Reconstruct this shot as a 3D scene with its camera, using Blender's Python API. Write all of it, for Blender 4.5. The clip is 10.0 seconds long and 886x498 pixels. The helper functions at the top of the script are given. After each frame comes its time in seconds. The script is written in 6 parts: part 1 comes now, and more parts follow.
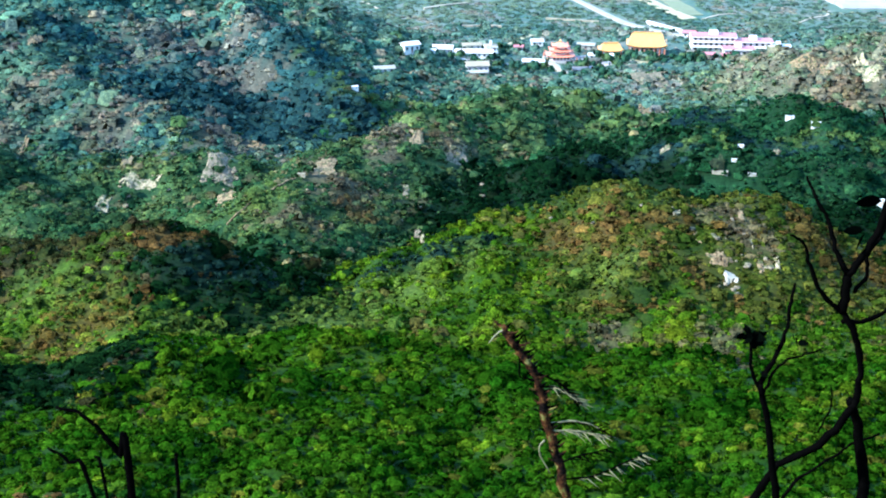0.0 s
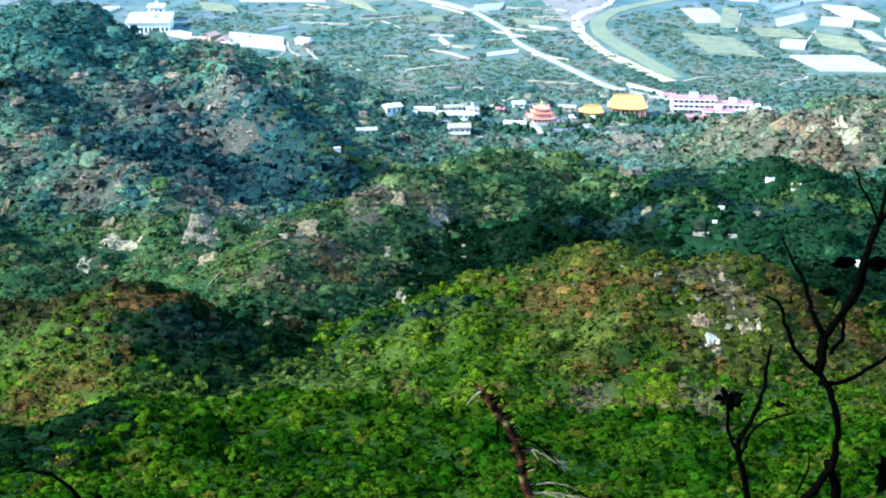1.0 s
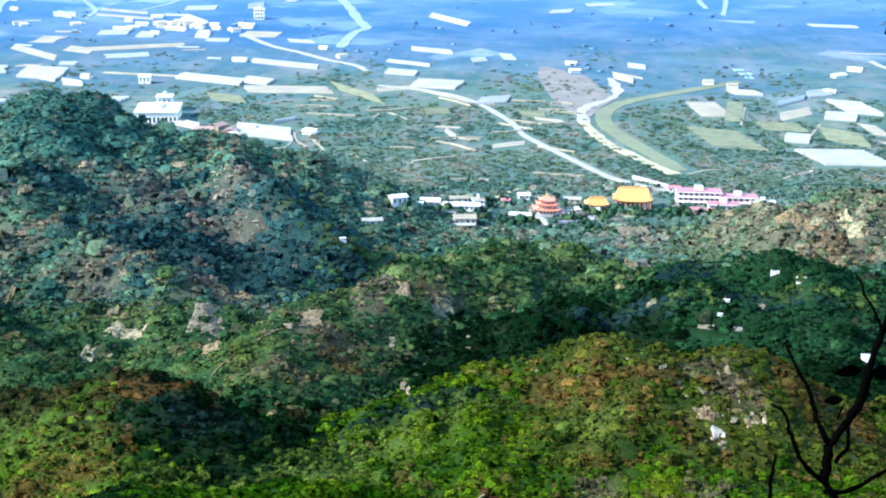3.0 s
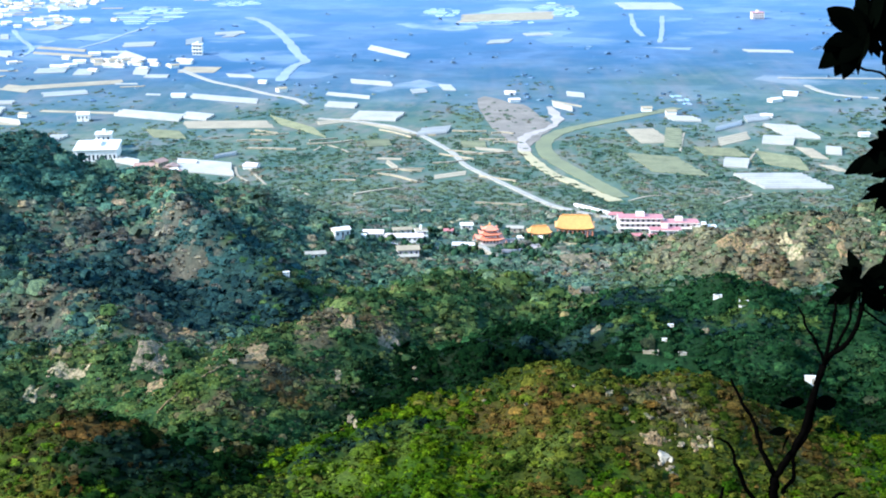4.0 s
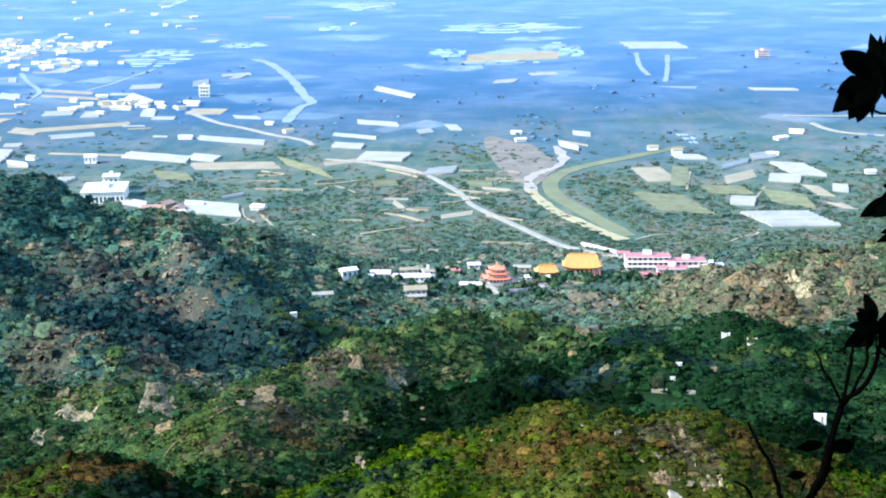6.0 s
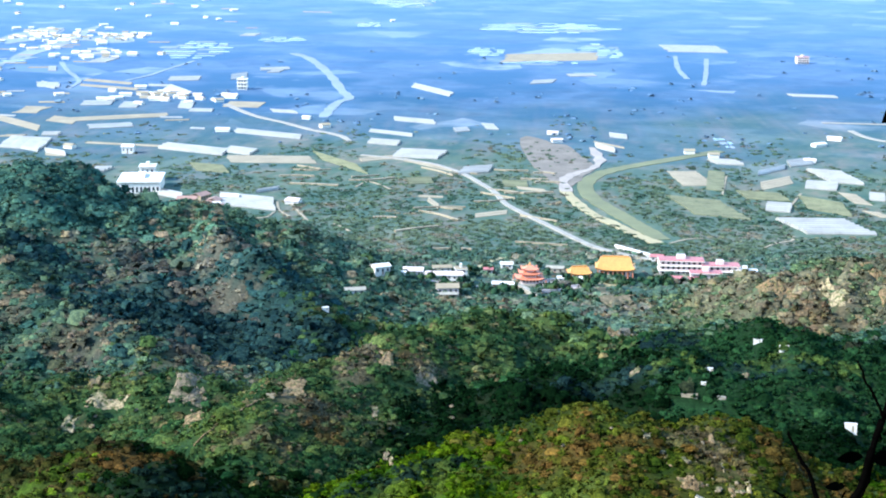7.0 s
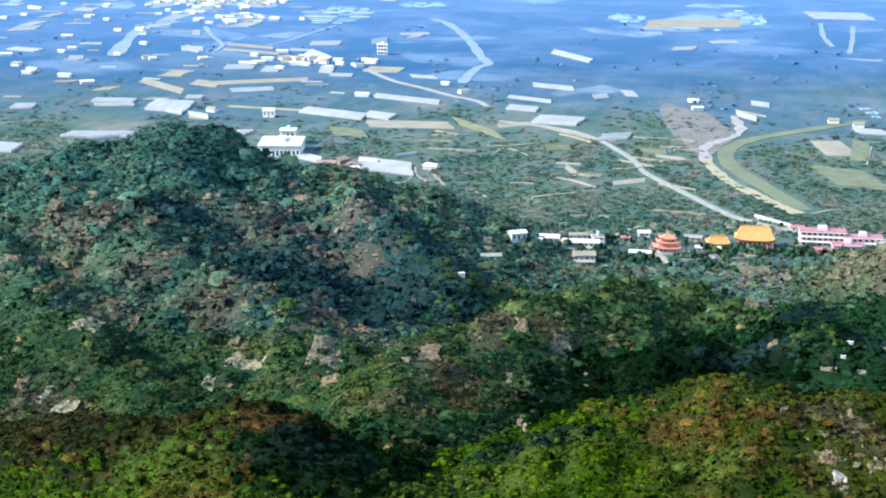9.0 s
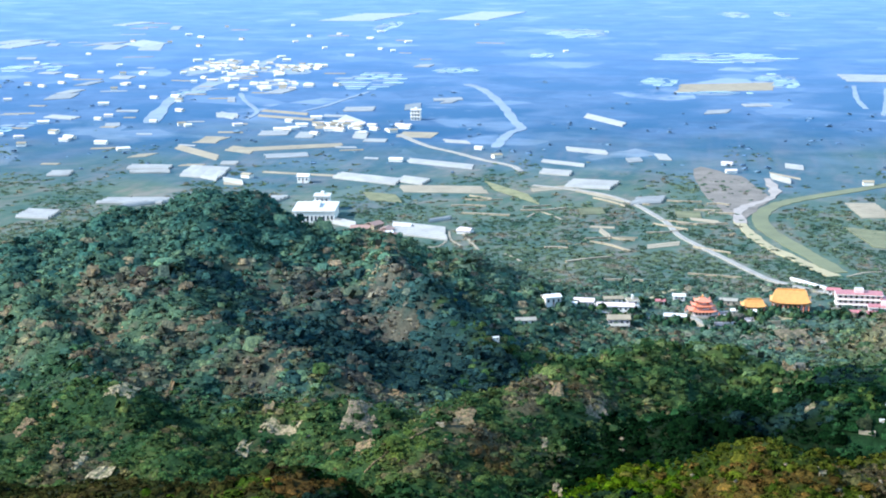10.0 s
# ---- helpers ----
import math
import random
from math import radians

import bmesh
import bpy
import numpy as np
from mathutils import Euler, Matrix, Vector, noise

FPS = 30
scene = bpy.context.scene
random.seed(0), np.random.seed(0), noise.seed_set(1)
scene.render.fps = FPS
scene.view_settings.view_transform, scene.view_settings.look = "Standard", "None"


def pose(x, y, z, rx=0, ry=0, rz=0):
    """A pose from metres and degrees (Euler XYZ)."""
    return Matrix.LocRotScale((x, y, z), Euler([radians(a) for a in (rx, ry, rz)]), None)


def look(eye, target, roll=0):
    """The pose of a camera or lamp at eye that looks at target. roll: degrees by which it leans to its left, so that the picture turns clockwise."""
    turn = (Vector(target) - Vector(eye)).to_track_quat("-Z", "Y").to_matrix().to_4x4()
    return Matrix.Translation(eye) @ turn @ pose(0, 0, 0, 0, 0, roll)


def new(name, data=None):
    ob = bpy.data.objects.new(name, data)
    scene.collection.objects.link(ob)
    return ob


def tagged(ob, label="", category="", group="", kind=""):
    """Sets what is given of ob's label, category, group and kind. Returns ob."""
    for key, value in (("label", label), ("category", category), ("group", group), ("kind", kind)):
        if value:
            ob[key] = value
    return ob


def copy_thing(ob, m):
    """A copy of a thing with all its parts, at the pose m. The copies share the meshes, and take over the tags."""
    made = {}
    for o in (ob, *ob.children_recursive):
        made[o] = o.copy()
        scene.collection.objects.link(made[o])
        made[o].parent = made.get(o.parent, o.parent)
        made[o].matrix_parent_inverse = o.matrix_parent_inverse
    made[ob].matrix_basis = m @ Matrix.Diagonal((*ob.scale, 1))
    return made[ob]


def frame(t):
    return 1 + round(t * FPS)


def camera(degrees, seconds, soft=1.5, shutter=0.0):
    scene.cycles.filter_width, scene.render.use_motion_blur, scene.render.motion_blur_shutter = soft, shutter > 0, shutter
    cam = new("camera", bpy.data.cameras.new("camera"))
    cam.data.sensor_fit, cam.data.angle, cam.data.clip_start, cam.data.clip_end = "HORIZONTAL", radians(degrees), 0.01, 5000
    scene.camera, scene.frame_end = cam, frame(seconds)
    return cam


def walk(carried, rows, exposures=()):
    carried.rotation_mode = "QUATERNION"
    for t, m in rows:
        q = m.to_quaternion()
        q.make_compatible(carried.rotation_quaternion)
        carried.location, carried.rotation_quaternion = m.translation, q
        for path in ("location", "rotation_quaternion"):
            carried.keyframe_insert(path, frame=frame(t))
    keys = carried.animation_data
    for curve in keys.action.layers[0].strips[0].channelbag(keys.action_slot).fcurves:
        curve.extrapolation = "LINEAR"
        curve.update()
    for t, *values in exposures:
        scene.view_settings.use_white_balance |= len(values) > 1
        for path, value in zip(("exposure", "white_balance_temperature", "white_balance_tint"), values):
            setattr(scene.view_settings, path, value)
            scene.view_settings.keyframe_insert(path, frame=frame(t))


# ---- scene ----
cam = camera(30.83, 10.0, soft=2.0)
EYE = 230.0   # eye above the valley floor
# t, x, y, z over the eye, turn about x, y, z
ROWS = [
    (0.0, -0.02, 0.0, 0.0, 69.407, 0.052, 0.112),
    (0.5, -0.01, 0.0, 0.0, 70.995, -0.020, -0.184),
    (1.0, 0.0, 0.0, 0.0, 71.591, -0.193, -0.491),
    (1.5, 0.0, 0.0, 0.004, 72.493, 0.209, -0.305),
    (2.0, 0.0, 0.0, 0.006, 72.725, 0.054, 0.007),
    (2.5, 0.0, 0.0, 0.01, 73.690, -0.286, -0.007),
    (2.7, 0.0, 0.0, 0.03, 74.420, -0.442, 0.106),
    (3.8, 0.0, 0.0, 0.1, 75.299, -0.093, -2.084),
    (4.0, 0.0, 0.0, 0.103, 75.930, 0.230, -2.478),
    (4.5, 0.005, 0.0, 0.105, 76.508, 0.632, -2.671),
    (5.0, 0.0, 0.0, 0.105, 76.986, 0.749, -3.062),
    (5.2, -0.005, 0.0, 0.11, 77.034, 0.457, -2.682),
    (6.5, -0.055, 0.0, 0.13, 77.484, 0.653, -2.074),
    (7.0, -0.075, 0.0, 0.135, 77.287, -0.576, -0.827),
    (7.5, -0.09, 0.0, 0.138, 77.108, -0.523, 0.106),
    (8.0, -0.1, 0.0, 0.14, 76.667, -0.212, 1.329),
    (8.5, -0.11, 0.0, 0.14, 76.041, -0.214, 2.968),
    (9.0, -0.12, 0.0, 0.14, 76.050, -0.331, 4.112),
    (9.5, -0.13, 0.0, 0.14, 77.154, 0.178, 4.760),
    (10.0, -0.14, 0.0, 0.14, 78.345, 0.207, 5.235),
]
walk(cam, [(t, pose(x, y, EYE + z, a, b, c)) for t, x, y, z, a, b, c in ROWS], [(0.0, 2.24, 4680, 2), (1.0, 2.22, 4720, 2), (1.5, 2.08, 4860, 2), (2.5, 2.02, 4920, 3), (4.5, 1.75, 5250, 5), (6.5, 1.74, 5250, 5), (7.0, 1.71, 5250, 5), (7.5, 1.57, 5260, 5), (8.0, 1.49, 5270, 5), (10.0, 1.52, 5290, 5)])

# ---- light ----
SUN_UP, SUN_ROUND = radians(34), radians(250)   # elevation; bearing the light comes from, clockwise from +y
world = bpy.data.worlds.new("world")
scene.world = world
world.use_nodes = True
wn = world.node_tree
sky = wn.nodes.new("ShaderNodeTexSky")
sky.sky_type, sky.sun_disc = "NISHITA", False
sky.sun_elevation, sky.sun_rotation = SUN_UP, SUN_ROUND
sky.altitude, sky.air_density, sky.dust_density, sky.ozone_density = 200, 1.5, 0.6, 4.0
back = wn.nodes["Background"]
back.inputs["Strength"].default_value = 0.15
wn.links.new(sky.outputs["Color"], back.inputs["Color"])

sun = new("sun", bpy.data.lights.new("sun", "SUN"))
sun.data.energy, sun.data.angle, sun.data.color = 3.0, radians(0.9), (1.0, 0.94, 0.83)
sun.matrix_world = look((0, 0, 600), (-600 * math.sin(SUN_ROUND) / math.tan(SUN_UP), -600 * math.cos(SUN_ROUND) / math.tan(SUN_UP), 0))

# ---- materials ----


class Nodes:
    """Short hand for building a node material."""

    def __init__(self, name):
        self.mat = bpy.data.materials.new(name)
        self.mat.use_nodes = True
        self.tree = self.mat.node_tree
        self.bsdf = self.tree.nodes["Principled BSDF"]
        self.out = self.tree.nodes["Material Output"]

    def add(self, kind, **values):
        n = self.tree.nodes.new(kind)
        for key, value in values.items():
            if key in n.inputs:
                n.inputs[key].default_value = value
        return n

    def link(self, a, b):
        self.tree.links.new(a, b)

    def noise(self, scale, detail=4.0, vector=None):
        n = self.add("ShaderNodeTexNoise", Scale=scale, Detail=detail)
        n.inputs["Roughness"].default_value = 0.6
        self.link(vector if vector else self.place(), n.inputs["Vector"])
        return n.outputs["Fac"]

    def place(self):
        return self.tree.nodes.new("ShaderNodeNewGeometry").outputs["Position"]

    def island(self):
        return self.tree.nodes.new("ShaderNodeNewGeometry").outputs["Random Per Island"]

    def each(self):
        return self.tree.nodes.new("ShaderNodeObjectInfo").outputs["Random"]

    def ramp(self, fac, stops):
        n = self.tree.nodes.new("ShaderNodeValToRGB")
        r = n.color_ramp
        while len(r.elements) < len(stops):
            r.elements.new(0.5)
        for e, (p, c) in zip(r.elements, stops):
            e.position, e.color = p, (*c, 1) if len(c) == 3 else c
        self.link(fac, n.inputs["Fac"])
        return n.outputs["Color"]

    def mix(self, fac, a, b, how="MIX"):
        n = self.tree.nodes.new("ShaderNodeMix")
        n.data_type, n.blend_type = "RGBA", how
        for socket, value in ((n.inputs[0], fac), (n.inputs[6], a), (n.inputs[7], b)):
            if isinstance(value, (int, float)):
                socket.default_value = value
            elif isinstance(value, tuple):
                socket.default_value = (*value, 1)
            else:
                self.link(value, socket)
        return n.outputs[2]

    def maths(self, how, a, b=0.0):
        n = self.tree.nodes.new("ShaderNodeMath")
        n.operation = how
        for socket, value in zip(n.inputs, (a, b)):
            if isinstance(value, (int, float)):
                socket.default_value = value
            else:
                self.link(value, socket)
        return n.outputs[0]

    def bump(self, height, strength, distance):
        n = self.add("ShaderNodeBump", Strength=strength, Distance=distance)
        self.link(height, n.inputs["Height"])
        self.link(n.outputs["Normal"], self.bsdf.inputs["Normal"])

    def finish(self, colour, rough=0.7, metal=0.0, specular=0.5):
        if isinstance(colour, tuple):
            self.bsdf.inputs["Base Color"].default_value = (*colour, 1)
        else:
            self.link(colour, self.bsdf.inputs["Base Color"])
        self.bsdf.inputs["Roughness"].default_value = rough
        self.bsdf.inputs["Metallic"].default_value = metal
        self.bsdf.inputs["Specular IOR Level"].default_value = specular
        return self.mat

    def grazing_gloss(self, blend, rough, tint=(1, 1, 1), most=1.0, patchy=None):
        """A tinted gloss that grows towards grazing view, standing in for haze."""
        w = self.tree.nodes.new("ShaderNodeLayerWeight")
        w.inputs["Blend"].default_value = 0.5
        span = self.tree.nodes.new("ShaderNodeMapRange")
        for socket, value in zip(span.inputs[1:5], (blend, 0.955, 0.0, most)):
            socket.default_value = value
        self.link(w.outputs["Facing"], span.inputs[0])
        g = self.add("ShaderNodeBsdfGlossy", Roughness=rough)
        g.inputs["Color"].default_value = (*tint, 1)
        m = self.tree.nodes.new("ShaderNodeMixShader")
        self.link(self.maths("MULTIPLY", span.outputs[0], patchy) if patchy else span.outputs[0], m.inputs[0])
        self.link(self.bsdf.outputs[0], m.inputs[1])
        self.link(g.outputs[0], m.inputs[2])
        self.link(m.outputs[0], self.out.inputs["Surface"])


def shades(c, low=0.6, high=1.45):
    return [(0.0, tuple(v * low for v in c)), (0.5, c), (1.0, tuple(min(1, v * high) for v in c))]


def leaf_material(name, c, rough=0.55, grain=1.0):
    """Foliage of one kind: leaf tufts differ a little, and so do whole crowns and stands."""
    m = Nodes(name)
    tuft = m.ramp(m.island(), shades(c, 1 - 0.26 * grain, 1 + 0.3 * grain))
    crown = m.ramp(m.noise(0.22, 2.0), [(0.3, (1 - 0.32 * grain, 1 - 0.3 * grain, 1 - 0.3 * grain)), (0.5, (1, 1, 1)), (0.72, (1 + 0.4 * grain, 1 + 0.25 * grain, 1.03))])
    stand = m.ramp(m.noise(0.028, 3.0), [(0.33, (0.60, 0.66, 0.70)), (0.5, (1, 1, 1)), (0.67, (1.45, 1.28, 1.02))])
    sprays = m.noise(1.7, 4.0)
    fine = m.ramp(sprays, [(0.32, (1 - 0.56 * grain, 1 - 0.53 * grain, 1 - 0.5 * grain)), (0.5, (1, 1, 1)), (0.68, (1 + 0.7 * grain, 1 + 0.6 * grain, 1 + 0.35 * grain))])
    m.bump(sprays, 0.7 * grain, 0.5)
    c = m.mix(1.0, m.mix(1.0, tuft, crown, "MULTIPLY"), stand, "MULTIPLY")
    return m.finish(m.mix(1.0, c, fine, "MULTIPLY"), rough, specular=0.0)


TONES = {
    "deep": (0.0048, 0.0135, 0.0018),
    "mid": (0.017, 0.043, 0.003),
    "fresh": (0.058, 0.096, 0.004),
    "olive": (0.066, 0.066, 0.016),
    "teal": (0.056, 0.088, 0.064),
    "dry": (0.155, 0.108, 0.07),
    "rust": (0.088, 0.046, 0.012),
    "bare": (0.2, 0.165, 0.13),
    "sage": (0.088, 0.098, 0.052),
    "slate": (0.028, 0.054, 0.056),
    # far copses: pale blue leaf colour, the haze painted in
    "haze_blue": (0.150, 0.220, 0.310),
    "pine": (0.018, 0.042, 0.021),
}
TONE_NAMES = list(TONES)
SOFT_KINDS = ("teal", "sage", "slate", "bare", "dry", "haze_blue")   # far kinds: contrast lowered to stand in for haze
LEAVES = [leaf_material("leaves_" + k, c, grain=0.4 if k in SOFT_KINDS else 1.0) for k, c in TONES.items()]


def foliage_material(name, grain=0.5, thin=0.35):
    """Foliage whose plants carry their own leaf colour (tone); tufts and sprays vary on it."""
    m = Nodes(name)
    own = m.tree.nodes.new("ShaderNodeAttribute")
    own.attribute_name = "tone"
    tuft = m.ramp(m.island(), [(0.0, (1 - 0.5 * grain,) * 3), (0.5, (1, 1, 1)), (1.0, (1 + 0.5 * grain, 1 + 0.45 * grain, 1 + 0.3 * grain))])
    sprays = m.noise(1.5, 5.0)
    fine = m.ramp(sprays, [(0.34, (1 - 0.75 * grain, 1 - 0.72 * grain, 1 - 0.66 * grain)), (0.5, (1, 1, 1)), (0.66, (1 + 0.9 * grain, 1 + 0.75 * grain, 1 + 0.45 * grain))])
    clumps = m.ramp(m.noise(0.42, 3.0), [(0.33, (1 - 0.5 * grain, 1 - 0.46 * grain, 1 - 0.42 * grain)), (0.5, (1, 1, 1)), (0.67, (1 + 0.5 * grain, 1 + 0.36 * grain, 1 + 0.1 * grain))])
    m.bump(sprays, 0.9 * grain, 0.6)
    c = m.mix(1.0, m.mix(1.0, m.mix(1.0, own.outputs["Color"], tuft, "MULTIPLY"), fine, "MULTIPLY"), clumps, "MULTIPLY")
    m.finish(c, 0.7, specular=0.0)
    through_ = m.add("ShaderNodeBsdfTranslucent")
    m.link(c, through_.inputs["Color"])
    both = m.add("ShaderNodeMixShader", Fac=thin)
    m.link(m.bsdf.outputs[0], both.inputs[1])
    m.link(through_.outputs[0], both.inputs[2])
    m.link(both.outputs[0], m.out.inputs["Surface"])
    return m.mat


FOLIAGE = foliage_material("foliage", 0.85)


# the stands of the hills: greens, dry growth, and how much of it
STANDS = {
    "apron": ([(0.008, 0.027, 0.001), (0.022, 0.064, 0.001), (0.050, 0.104, 0.002), (0.150, 0.196, 0.003)], (0.120, 0.110, 0.010), 0.24),
    # knoll, shade and the dale: hillside shade painted in as darker greens
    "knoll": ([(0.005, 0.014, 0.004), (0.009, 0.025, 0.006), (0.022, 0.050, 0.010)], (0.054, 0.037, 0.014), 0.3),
    "knoll_brown": ([(0.00936, 0.0221, 0.0063), (0.0343, 0.0459, 0.0126), (0.0671, 0.0544, 0.0162), (0.0484, 0.0918, 0.009)], (0.101, 0.0697, 0.0288), 0.4),
    "knoll_foot": ([(0.0176, 0.0387, 0.007), (0.090, 0.150, 0.008), (0.190, 0.270, 0.012)], (0.160, 0.095, 0.022), 0.4),
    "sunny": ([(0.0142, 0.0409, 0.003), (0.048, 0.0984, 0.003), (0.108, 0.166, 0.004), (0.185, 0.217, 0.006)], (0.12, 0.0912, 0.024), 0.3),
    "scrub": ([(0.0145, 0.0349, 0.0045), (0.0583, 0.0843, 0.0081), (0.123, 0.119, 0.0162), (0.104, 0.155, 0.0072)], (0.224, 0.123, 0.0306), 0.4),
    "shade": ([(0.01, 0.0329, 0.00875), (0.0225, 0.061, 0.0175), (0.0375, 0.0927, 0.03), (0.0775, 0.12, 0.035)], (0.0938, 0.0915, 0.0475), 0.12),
    "shaded_dale": ([(0.003, 0.011, 0.003), (0.007, 0.021, 0.006), (0.014, 0.036, 0.010)], (0.030, 0.034, 0.014), 0.1),
    # gully, ridge, peak: haze painted into the greens as blue, gully shade too
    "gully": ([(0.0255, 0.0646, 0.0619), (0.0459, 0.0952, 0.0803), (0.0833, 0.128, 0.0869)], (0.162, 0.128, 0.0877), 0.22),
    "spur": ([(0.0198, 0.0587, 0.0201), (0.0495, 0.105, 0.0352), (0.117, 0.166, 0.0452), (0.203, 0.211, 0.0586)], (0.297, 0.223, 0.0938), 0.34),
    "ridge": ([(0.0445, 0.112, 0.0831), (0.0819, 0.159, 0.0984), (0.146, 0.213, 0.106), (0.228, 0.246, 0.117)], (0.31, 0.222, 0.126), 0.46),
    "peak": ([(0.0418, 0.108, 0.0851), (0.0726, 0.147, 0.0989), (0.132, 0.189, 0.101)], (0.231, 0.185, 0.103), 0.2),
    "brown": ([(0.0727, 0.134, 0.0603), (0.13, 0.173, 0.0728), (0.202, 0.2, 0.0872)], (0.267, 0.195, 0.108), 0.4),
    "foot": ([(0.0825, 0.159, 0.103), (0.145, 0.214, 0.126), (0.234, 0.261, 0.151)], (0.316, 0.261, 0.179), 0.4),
}
# other growth in patches, dense standing in for shaded hollows: leaf colours
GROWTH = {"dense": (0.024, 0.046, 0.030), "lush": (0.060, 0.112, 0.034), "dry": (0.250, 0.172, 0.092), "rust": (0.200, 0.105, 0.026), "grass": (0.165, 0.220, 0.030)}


def plain_material(name, c, rough=0.7, scale=0.5, low=0.75, high=1.2, metal=0.0, bump=0.0, specular=0.5):
    m = Nodes(name)
    a = m.ramp(m.noise(scale), [(0.3, tuple(v * low for v in c)), (0.7, tuple(min(1, v * high) for v in c))])
    b = m.mix(0.35, a, m.ramp(m.noise(scale * 9), [(0.3, tuple(v * low for v in c)), (0.7, tuple(min(1, v * high) for v in c))]))
    if bump:
        m.bump(m.noise(scale * 9), 0.6, bump)
    return m.finish(b, rough, metal, specular)


# bark by the viewpoint, near black: the plants' shade is painted in
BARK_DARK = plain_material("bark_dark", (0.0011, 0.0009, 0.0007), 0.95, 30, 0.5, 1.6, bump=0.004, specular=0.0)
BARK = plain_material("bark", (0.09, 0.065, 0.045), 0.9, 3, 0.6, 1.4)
# leaves near black as well, shade painted into their colour
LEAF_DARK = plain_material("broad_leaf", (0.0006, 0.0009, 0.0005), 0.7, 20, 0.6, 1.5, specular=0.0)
def stalk_material():
    m = Nodes("dead_stalk")
    c = m.ramp(m.noise(16, 5.0), [(0.40, (0.006, 0.004, 0.003)), (0.52, (0.030, 0.012, 0.005)), (0.57, (0.075, 0.028, 0.008)), (0.64, (0.10, 0.085, 0.018)), (0.76, (0.22, 0.17, 0.05))])
    m.bump(m.noise(60), 0.9, 0.02)
    return m.finish(c, 0.95, specular=0.0)


STALK = stalk_material()
HUSK = plain_material("dead_frond", (0.14, 0.11, 0.04), 0.8, 20, 0.5, 1.5)


def rock_material(name, c, dark, growth):
    """Broken hillside rock: blotches, cracks, upright streaks and tufts of growth in the seams."""
    m = Nodes(name)
    stretch = m.tree.nodes.new("ShaderNodeVectorMath")
    stretch.operation = "MULTIPLY"
    stretch.inputs[1].default_value = (1.6, 0.5, 0.35)
    m.link(m.place(), stretch.inputs[0])
    body = m.ramp(m.noise(0.8, 6.0, stretch.outputs[0]), [(0.32, dark), (0.5, c), (0.72, tuple(1.3 * v for v in c))])
    cracks = m.ramp(m.noise(1.5, 6.0), [(0.36, (0.35, 0.33, 0.3)), (0.5, (1, 1, 1)), (0.7, (1.25, 1.2, 1.15))])
    body = m.mix(1.0, body, cracks, "MULTIPLY")
    tufts = m.ramp(m.noise(0.55, 5.0), [(0.51, (0, 0, 0)), (0.57, (1, 1, 1))])
    m.bump(m.noise(1.2, 5.0), 0.8, 0.5)
    return m.finish(m.mix(m.maths("MULTIPLY", tufts, 0.8), body, growth), 0.95, specular=0.1)


ROCK = rock_material("pale_rock", (0.33, 0.245, 0.130), (0.13, 0.09, 0.045), (0.06, 0.075, 0.02))
CHALK = plain_material("white_rock", (0.36, 0.285, 0.185), 0.9, 0.8, 0.55, 1.2, bump=0.2)
EARTH = rock_material("bare_earth", (0.23, 0.145, 0.068), (0.10, 0.062, 0.028), (0.05, 0.06, 0.018))
EARTH_DULL = plain_material("dull_earth", (0.17, 0.130, 0.092), 0.95, 0.05, 0.6, 1.5)
EARTH_GREY = rock_material("grey_scree", (0.215, 0.155, 0.090), (0.085, 0.060, 0.034), (0.055, 0.065, 0.022))
CONCRETE = plain_material("concrete", (0.33, 0.275, 0.20), 0.85, 0.3)
ASPHALT = plain_material("pale_road", (0.32, 0.265, 0.20), 0.8, 0.1)
SAND = plain_material("river_sand", (0.37, 0.285, 0.14), 0.9, 0.04, 0.75, 1.2)
PINK_SAND = plain_material("pink_sand", (0.36, 0.28, 0.215), 0.9, 0.06, 0.7, 1.2)
SHALLOWS = plain_material("weedy_shallows", (0.16, 0.145, 0.052), 0.7, 0.03, 0.7, 1.25)
WHITE = plain_material("white_paint", (0.74, 0.64, 0.53), 0.6, 0.3, 0.88, 1.08)
PLASTIC = plain_material("plastic_film", (0.33, 0.29, 0.235), 0.35, 0.06, 0.7, 1.2)
STRAW = plain_material("dry_field", (0.31, 0.235, 0.14), 0.9, 0.05, 0.7, 1.25)
CROP = plain_material("crop_rows", (0.14, 0.132, 0.062), 0.9, 0.08, 0.6, 1.4)
TILE_RED = plain_material("red_roof_tile", (0.66, 0.22, 0.11), 0.6, 0.8, 0.7, 1.25)
TILE_GOLD = plain_material("gold_roof_tile", (0.62, 0.27, 0.06), 0.45, 0.6, 0.75, 1.2)
PINK = plain_material("pink_render", (0.64, 0.49, 0.43), 0.8, 0.4, 0.8, 1.2)
ROOF_RED = plain_material("red_sheet_roof", (0.44, 0.15, 0.13), 0.6, 0.4)
ROOF_BROWN = plain_material("brown_sheet_roof", (0.34, 0.19, 0.13), 0.7, 0.4)
WINDOW = plain_material("dark_glass", (0.03, 0.035, 0.045), 0.15, 1.0)
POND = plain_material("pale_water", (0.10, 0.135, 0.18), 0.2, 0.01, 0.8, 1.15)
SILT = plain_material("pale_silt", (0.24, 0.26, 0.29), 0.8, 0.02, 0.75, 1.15)


